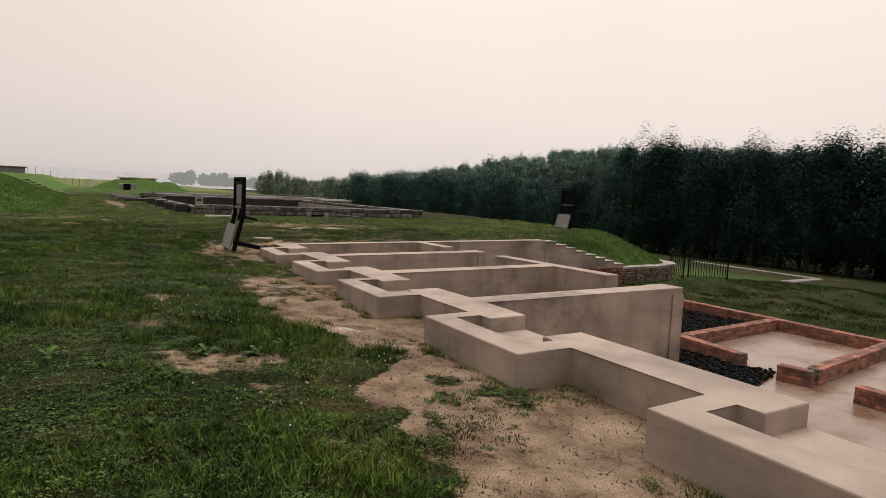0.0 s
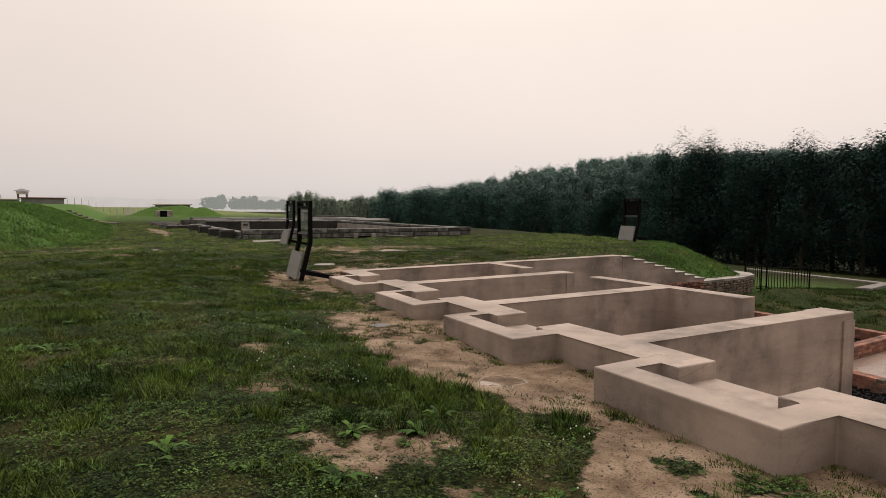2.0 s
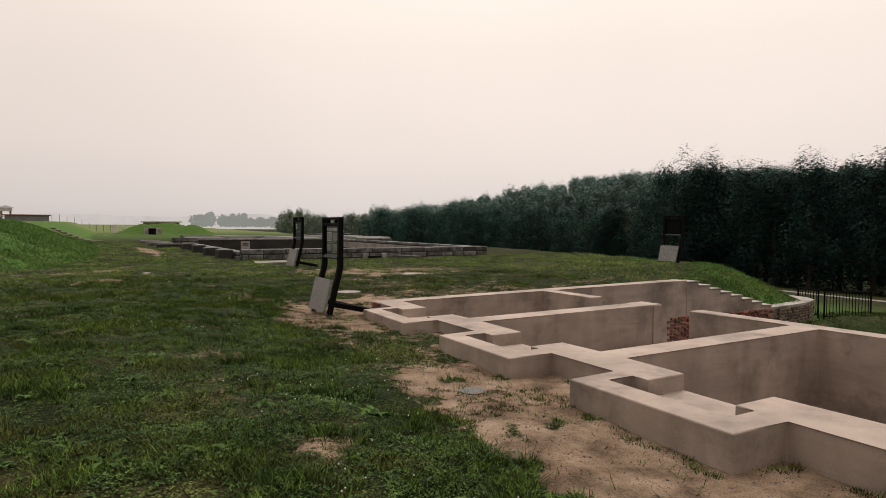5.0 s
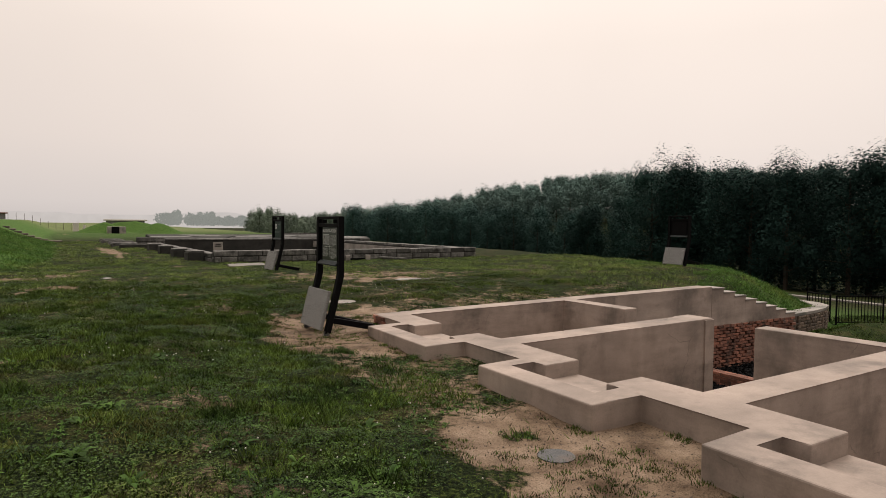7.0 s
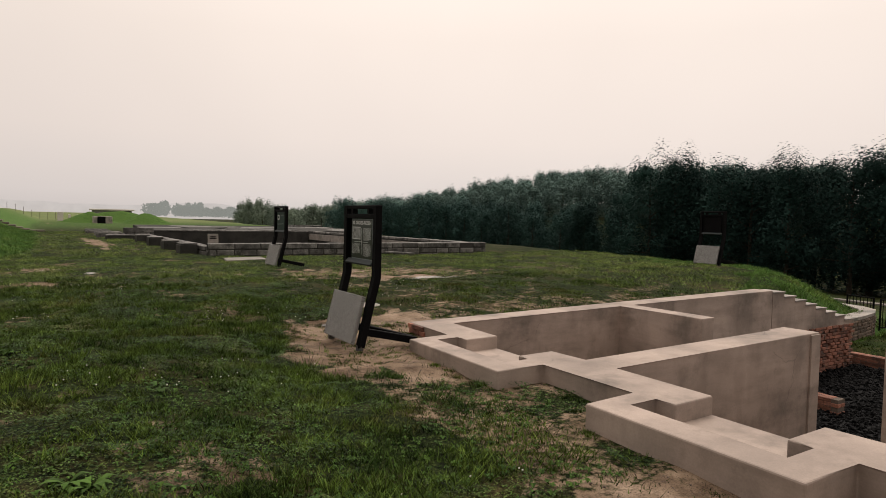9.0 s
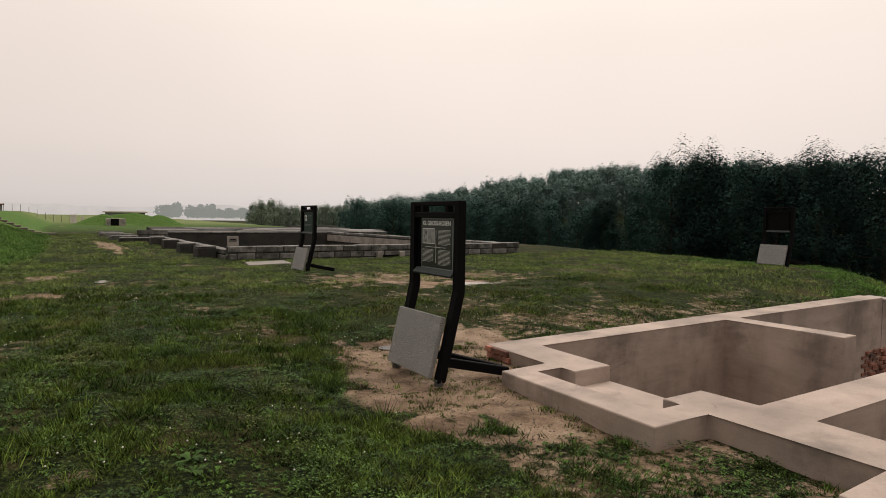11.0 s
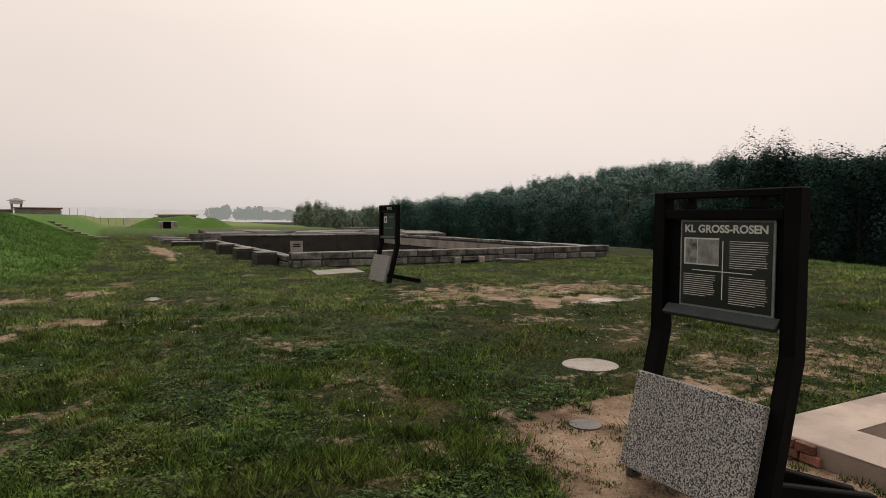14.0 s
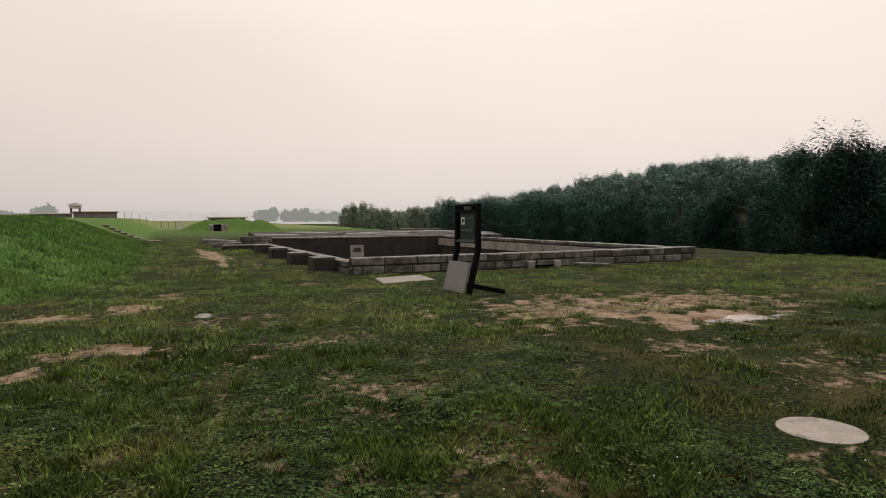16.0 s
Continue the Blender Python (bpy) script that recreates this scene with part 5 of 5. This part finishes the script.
def blades(name, count, area, height, width, seed, mat, keep, label, where=None, least=0.12):
    x, y, r = scatter(count, *area, seed)
    if where:
        w = where(x, y)
        x, y = x[w], y[w]
    bare = bare_ground(x, y)
    ok = r.uniform(0, 1, len(x)) > np.clip(bare * keep, 0, 0.985)
    lump = cushion(x, y, 71)
    ok &= r.uniform(0, 1, len(x)) < least + 0.9 * smooth(0.36, 0.58, lump)
    ok &= wet_ground(x, y) < 0.3
    x, y, lump = x[ok], y[ok], lump[ok]
    z = ground_height(x, y)
    k = len(x)
    h = height * r.uniform(0.5, 1.2, k) * (0.3 + 0.3 * least + 1.25 * (1 - 0.4 * least) * smooth(0.38, 0.72, lump))
    ang = r.uniform(0, 2 * np.pi, k)
    lean = h * r.uniform(0.3, 1.5, k)
    la = r.uniform(0, 2 * np.pi, k)
    wx, wy = np.cos(ang) * width / 2, np.sin(ang) * width / 2
    a = np.stack([x - wx, y - wy, z - 0.004], -1)
    b = np.stack([x + wx, y + wy, z - 0.004], -1)
    c = np.stack([x + np.cos(la) * lean, y + np.sin(la) * lean, z + h], -1)
    V = np.stack([a, b, c], 1).reshape(-1, 3)
    tagged(soup(name, V, np.arange(len(V)).reshape(-1, 3), mat), label, "grass", kind="stuff")


TURF_LABEL = "short uneven green grass with worn places"


def fade(x, y):
    """A ragged edge to the densest turf."""
    return smooth(4.2, 2.9, x) * smooth(21.5, 18.0, y) > value_noise(x * 57.3, y * 57.3, 99) * 0.98


blades("grass", 460000, (-3.0, 4.2, 1.6, 21.5), 0.050, 0.009, 1, GRASS, 1.3, TURF_LABEL, fade)
blades("grass", 200000, (-3.0, 12.5, 13.5, 24.5), 0.05, 0.012, 2, GRASS, 1.3, TURF_LABEL, lambda x, y: smooth(24.5, 20.5, y) > value_noise(x * 31.3, y * 31.3, 96) * 0.98)
blades("grass", 230000, (-5.0, 12.5, 20.0, 32.0), 0.045, 0.013, 12, BRIGHT_GRASS, 1.3, TURF_LABEL, lambda x, y: smooth(20.0, 24.0, y) > value_noise(x * 31.3, y * 31.3, 95) * 0.98)
blades("grass", 60000, (-2.0, 5.2, 30.0, 62.0), 0.06, 0.022, 7, BRIGHT_GRASS, 1.3, TURF_LABEL)
blades("bank_grass", 170000, (-9.0, 1.2, 24.0, 60.0), 0.10, 0.022, 3, BANK_GRASS, 0.3, "longer lush green grass on the bank", lambda x, y: bank_foot(y) - x > 0.6 * value_noise(x * 3, y * 3, 98) - 0.4, 0.8)
blades("mound_grass", 110000, (12.0, 24.0, 15.6, 25.0), 0.08, 0.02, 4, BANK_GRASS, 0.9, "rough green grass on the mound", lambda x, y: x - terrace_edge(y) > -2.5 + 3 * value_noise(x, y, 97), 0.6)
blades("grass", 90000, (12.0, 24.0, 15.6, 31.0), 0.06, 0.016, 8, BRIGHT_GRASS, 1.2, TURF_LABEL, lambda x, y: x - terrace_edge(y) < 1.0)
blades("meadow_grass", 120000, (17.35, 40.0, 2.0, 19.0), 0.085, 0.026, 10, MEADOW_GRASS, 0.2, "rough grass in the lower meadow", lambda x, y: ground_height(x, y) < -1.15)


def tufts(count, area, seed, where, height, label):
    """Clumps of longer blades."""
    cx, cy, r = scatter(count, *area, seed)
    ok = where(cx, cy)
    cx, cy = cx[ok], cy[ok]
    k = 46
    n = len(cx) * k
    cx, cy = np.repeat(cx, k), np.repeat(cy, k)
    big = np.repeat(r.uniform(0.5, 1.3, n // k), k)
    x, y = cx + r.normal(0, 0.035, n) * big, cy + r.normal(0, 0.035, n) * big
    z = ground_height(x, y)
    h = height * big * r.uniform(0.4, 1.2, n)
    ang = np.arctan2(y - cy, x - cx) + r.normal(0, 0.7, n)
    lean = h * r.uniform(0.2, 0.9, n)
    wa = r.uniform(0, 6.28, n)
    wx, wy = np.cos(wa) * 0.004, np.sin(wa) * 0.004
    V = np.stack([np.stack([x - wx, y - wy, z - 0.004], -1), np.stack([x + wx, y + wy, z - 0.004], -1),
                  np.stack([x + np.cos(ang) * lean, y + np.sin(ang) * lean, z + h], -1)], 1).reshape(-1, 3)
    tagged(soup("grass_tufts", V, np.arange(len(V)).reshape(-1, 3), GRASS), label, "grass", kind="stuff")


tufts(1500, (-3.0, 3.6, 1.6, 24.0), 31, lambda x, y: (bare_ground(x, y) < 0.5) & (value_noise(x * 0.7, y * 0.7, 71) > 0.45), 0.11, "longer grass tufts in the turf")
tufts(2800, (1.8, 5.0, 1.6, 17.0), 32, lambda x, y: (bare_ground(x, y) > 0.4) & (value_noise(x * 1.3, y * 1.3, 73) > 0.52), 0.022, "small grass tufts in sandy soil")
tufts(2400, (2.7, 5.0, 1.6, 16.3), 33, lambda x, y: (np.abs(plan_back(x, y)[0] - np.where(np.min([np.abs(plan_back(x, y)[1] - (a + b) / 2) / (b - a) for a, b in BAYS], axis=0) < 0.5, -0.06, 0.52)) < 0.09) & (value_noise(x * 1.1, y * 1.1, 74) > 0.5), 0.038, "weeds along the foot of the walls")


def broad_leaves(count, area, seed):
    """Flat weed rosettes among the grass."""
    x, y, r = scatter(count, *area, seed)
    patch = value_noise(x * 0.8, y * 0.8, 81)
    ok = (patch > 0.45) & (bare_ground(x, y) < 0.55) & (wet_ground(x, y) < 0.2)
    x, y = x[ok], y[ok]
    z = ground_height(x, y)
    V, F = [], []
    for px, py, pz in zip(x, y, z):
        s = r.uniform(0.012, 0.032)
        for i in range(r.randint(3, 6)):
            a = r.uniform(0, 6.28)
            c, d = math.cos(a), math.sin(a)
            o = len(V)
            up = r.uniform(0.3, 1.0)
            V += [(px, py, pz), (px + (c * 0.6 - d * 0.3) * s, py + (d * 0.6 + c * 0.3) * s, pz + s * 0.5 * up + 0.012),
                  (px + c * s * 1.2, py + d * s * 1.2, pz + s * 0.35 * up + 0.010), (px + (c * 0.6 + d * 0.3) * s, py + (d * 0.6 - c * 0.3) * s, pz + s * 0.5 * up + 0.012)]
            F.append((o, o + 1, o + 2, o + 3))
    tagged(soup("weeds", V, F, WEED), "low broad-leaved weeds and clover in the grass", "weeds", kind="stuff")


broad_leaves(30000, (-3.0, 4.2, 1.6, 24.0), 5)


def rosettes(count, area, seed):
    """Dandelion-like plants with long arching leaves, here and there in the turf."""
    x, y, r = scatter(count, *area, seed)
    ok = (bare_ground(x, y) < 0.5) & (value_noise(x * 0.6, y * 0.6, 93) > 0.42)
    V, F = [], []
    for px, py in zip(x[ok], y[ok]):
        pz, size = float(ground_height(px, py)), r.uniform(0.08, 0.17)
        for i in range(r.randint(8, 15)):
            a, rise = r.uniform(0, 6.28), r.uniform(0.25, 0.9)
            c, d, o, n = math.cos(a), math.sin(a), len(V), size * r.uniform(0.6, 1.1)
            for t, w, up in ((0.0, 0.05, 0.0), (0.35, 0.10, 0.55), (0.7, 0.15, 0.75), (1.0, 0.02, 0.5)):
                for q in (-1, 1):
                    V.append((px + (c * t - d * w * q) * n, py + (d * t + c * w * q) * n, pz + up * rise * n * 0.7))
            F += [(o + 2 * j, o + 2 * j + 1, o + 2 * j + 3, o + 2 * j + 2) for j in range(3)]
    tagged(soup("rosette_weeds", V, F, WEED), "leafy green weed rosettes in the turf", "weeds", kind="stuff")


rosettes(110, (-2.8, 2.2, 2.2, 16.0), 55)


def clover(count, area, seed, size):
    """Small flat leaves that make cushions in the turf."""
    x, y, r = scatter(count, *area, seed)
    patch, lump = value_noise(x * 0.75, y * 0.75, 83), cushion(x, y, 86)
    ok = (0.35 * patch + 0.65 * lump > 0.43 + 0.16 * r.uniform(0, 1, len(x))) & (bare_ground(x, y) < 0.5) & (wet_ground(x, y) < 0.2)
    x, y, lump = x[ok], y[ok], lump[ok]
    k = len(x)
    z = ground_height(x, y) + 0.010 + 0.062 * smooth(0.42, 0.72, lump) * r.uniform(0.45, 1.0, k)
    a = r.uniform(0, 6.28, k)
    s = size * r.uniform(0.5, 1.3, k)
    V = np.stack([np.stack([x + s * np.cos(a + q), y + s * np.sin(a + q), z + s * r.uniform(-0.45, 0.45, k)], -1) for q in (0, 2.1, 4.2)], 1)
    tagged(soup("clover", V.reshape(-1, 3), np.arange(k * 3).reshape(-1, 3), CLOVER_LEAF), "low clover cushions in the turf", "clover", kind="stuff")


clover(520000, (-3.0, 4.6, 1.6, 21.0), 14, 0.0095)
clover(260000, (-5.0, 12.5, 15.0, 31.0), 15, 0.015)


def flowers(count, area, seed):
    x, y, r = scatter(count, *area, seed)
    patch = value_noise(x * 0.7, y * 0.7, 91)
    ok = (patch > 0.62) & (bare_ground(x, y) < 0.4)
    x, y = x[ok], y[ok]
    z = ground_height(x, y) + r.uniform(0.03, 0.07, len(x))
    s = 0.008
    o = np.array([(1, 0, 0), (0, 1, 0), (-1, 0, 0), (0, -1, 0), (0, 0, 1), (0, 0, -1)]) * s
    V = (np.stack([x, y, z], -1)[:, None] + o[None]).reshape(-1, 3)
    f = np.array([(0, 1, 4), (1, 2, 4), (2, 3, 4), (3, 0, 4), (1, 0, 5), (2, 1, 5), (3, 2, 5), (0, 3, 5)])
    F = (np.arange(len(x))[:, None, None] * 6 + f[None]).reshape(-1, 3)
    tagged(soup("clover_heads", V, F, CLOVER), "small white clover heads in the grass", "flowers", kind="stuff")


flowers(3800, (-3.0, 12.0, 1.6, 28.0), 6)


def pebbles(count, area, seed):
    x, y, r = scatter(count, *area, seed)
    ok = bare_ground(x, y) > 0.45
    x, y = x[ok], y[ok]
    z = ground_height(x, y)
    k = len(x)
    tetra = np.array([(1, 0.2, 0), (-0.4, 1, 0.1), (-0.7, -0.8, 0), (0, 0, 0.8), (0.3, 0.4, -0.6)])
    V = tetra[None] * (0.004 + 0.012 * r.uniform(0, 1, (k, 1, 1)) ** 4) + r.uniform(-0.002, 0.002, (k, 5, 3))
    V = V + np.stack([x, y, z], -1)[:, None]
    f = np.array([(0, 1, 3), (1, 2, 3), (2, 0, 3), (1, 0, 4), (2, 1, 4), (0, 2, 4)])
    F = (np.arange(k)[:, None, None] * 5 + f[None]).reshape(-1, 3)
    tagged(soup("pebbles", V.reshape(-1, 3), F, RUBBLE), "small loose pebbles on sandy soil", "pebbles", kind="stuff")


pebbles(24000, (0.5, 6.5, 1.6, 17.3), 9)
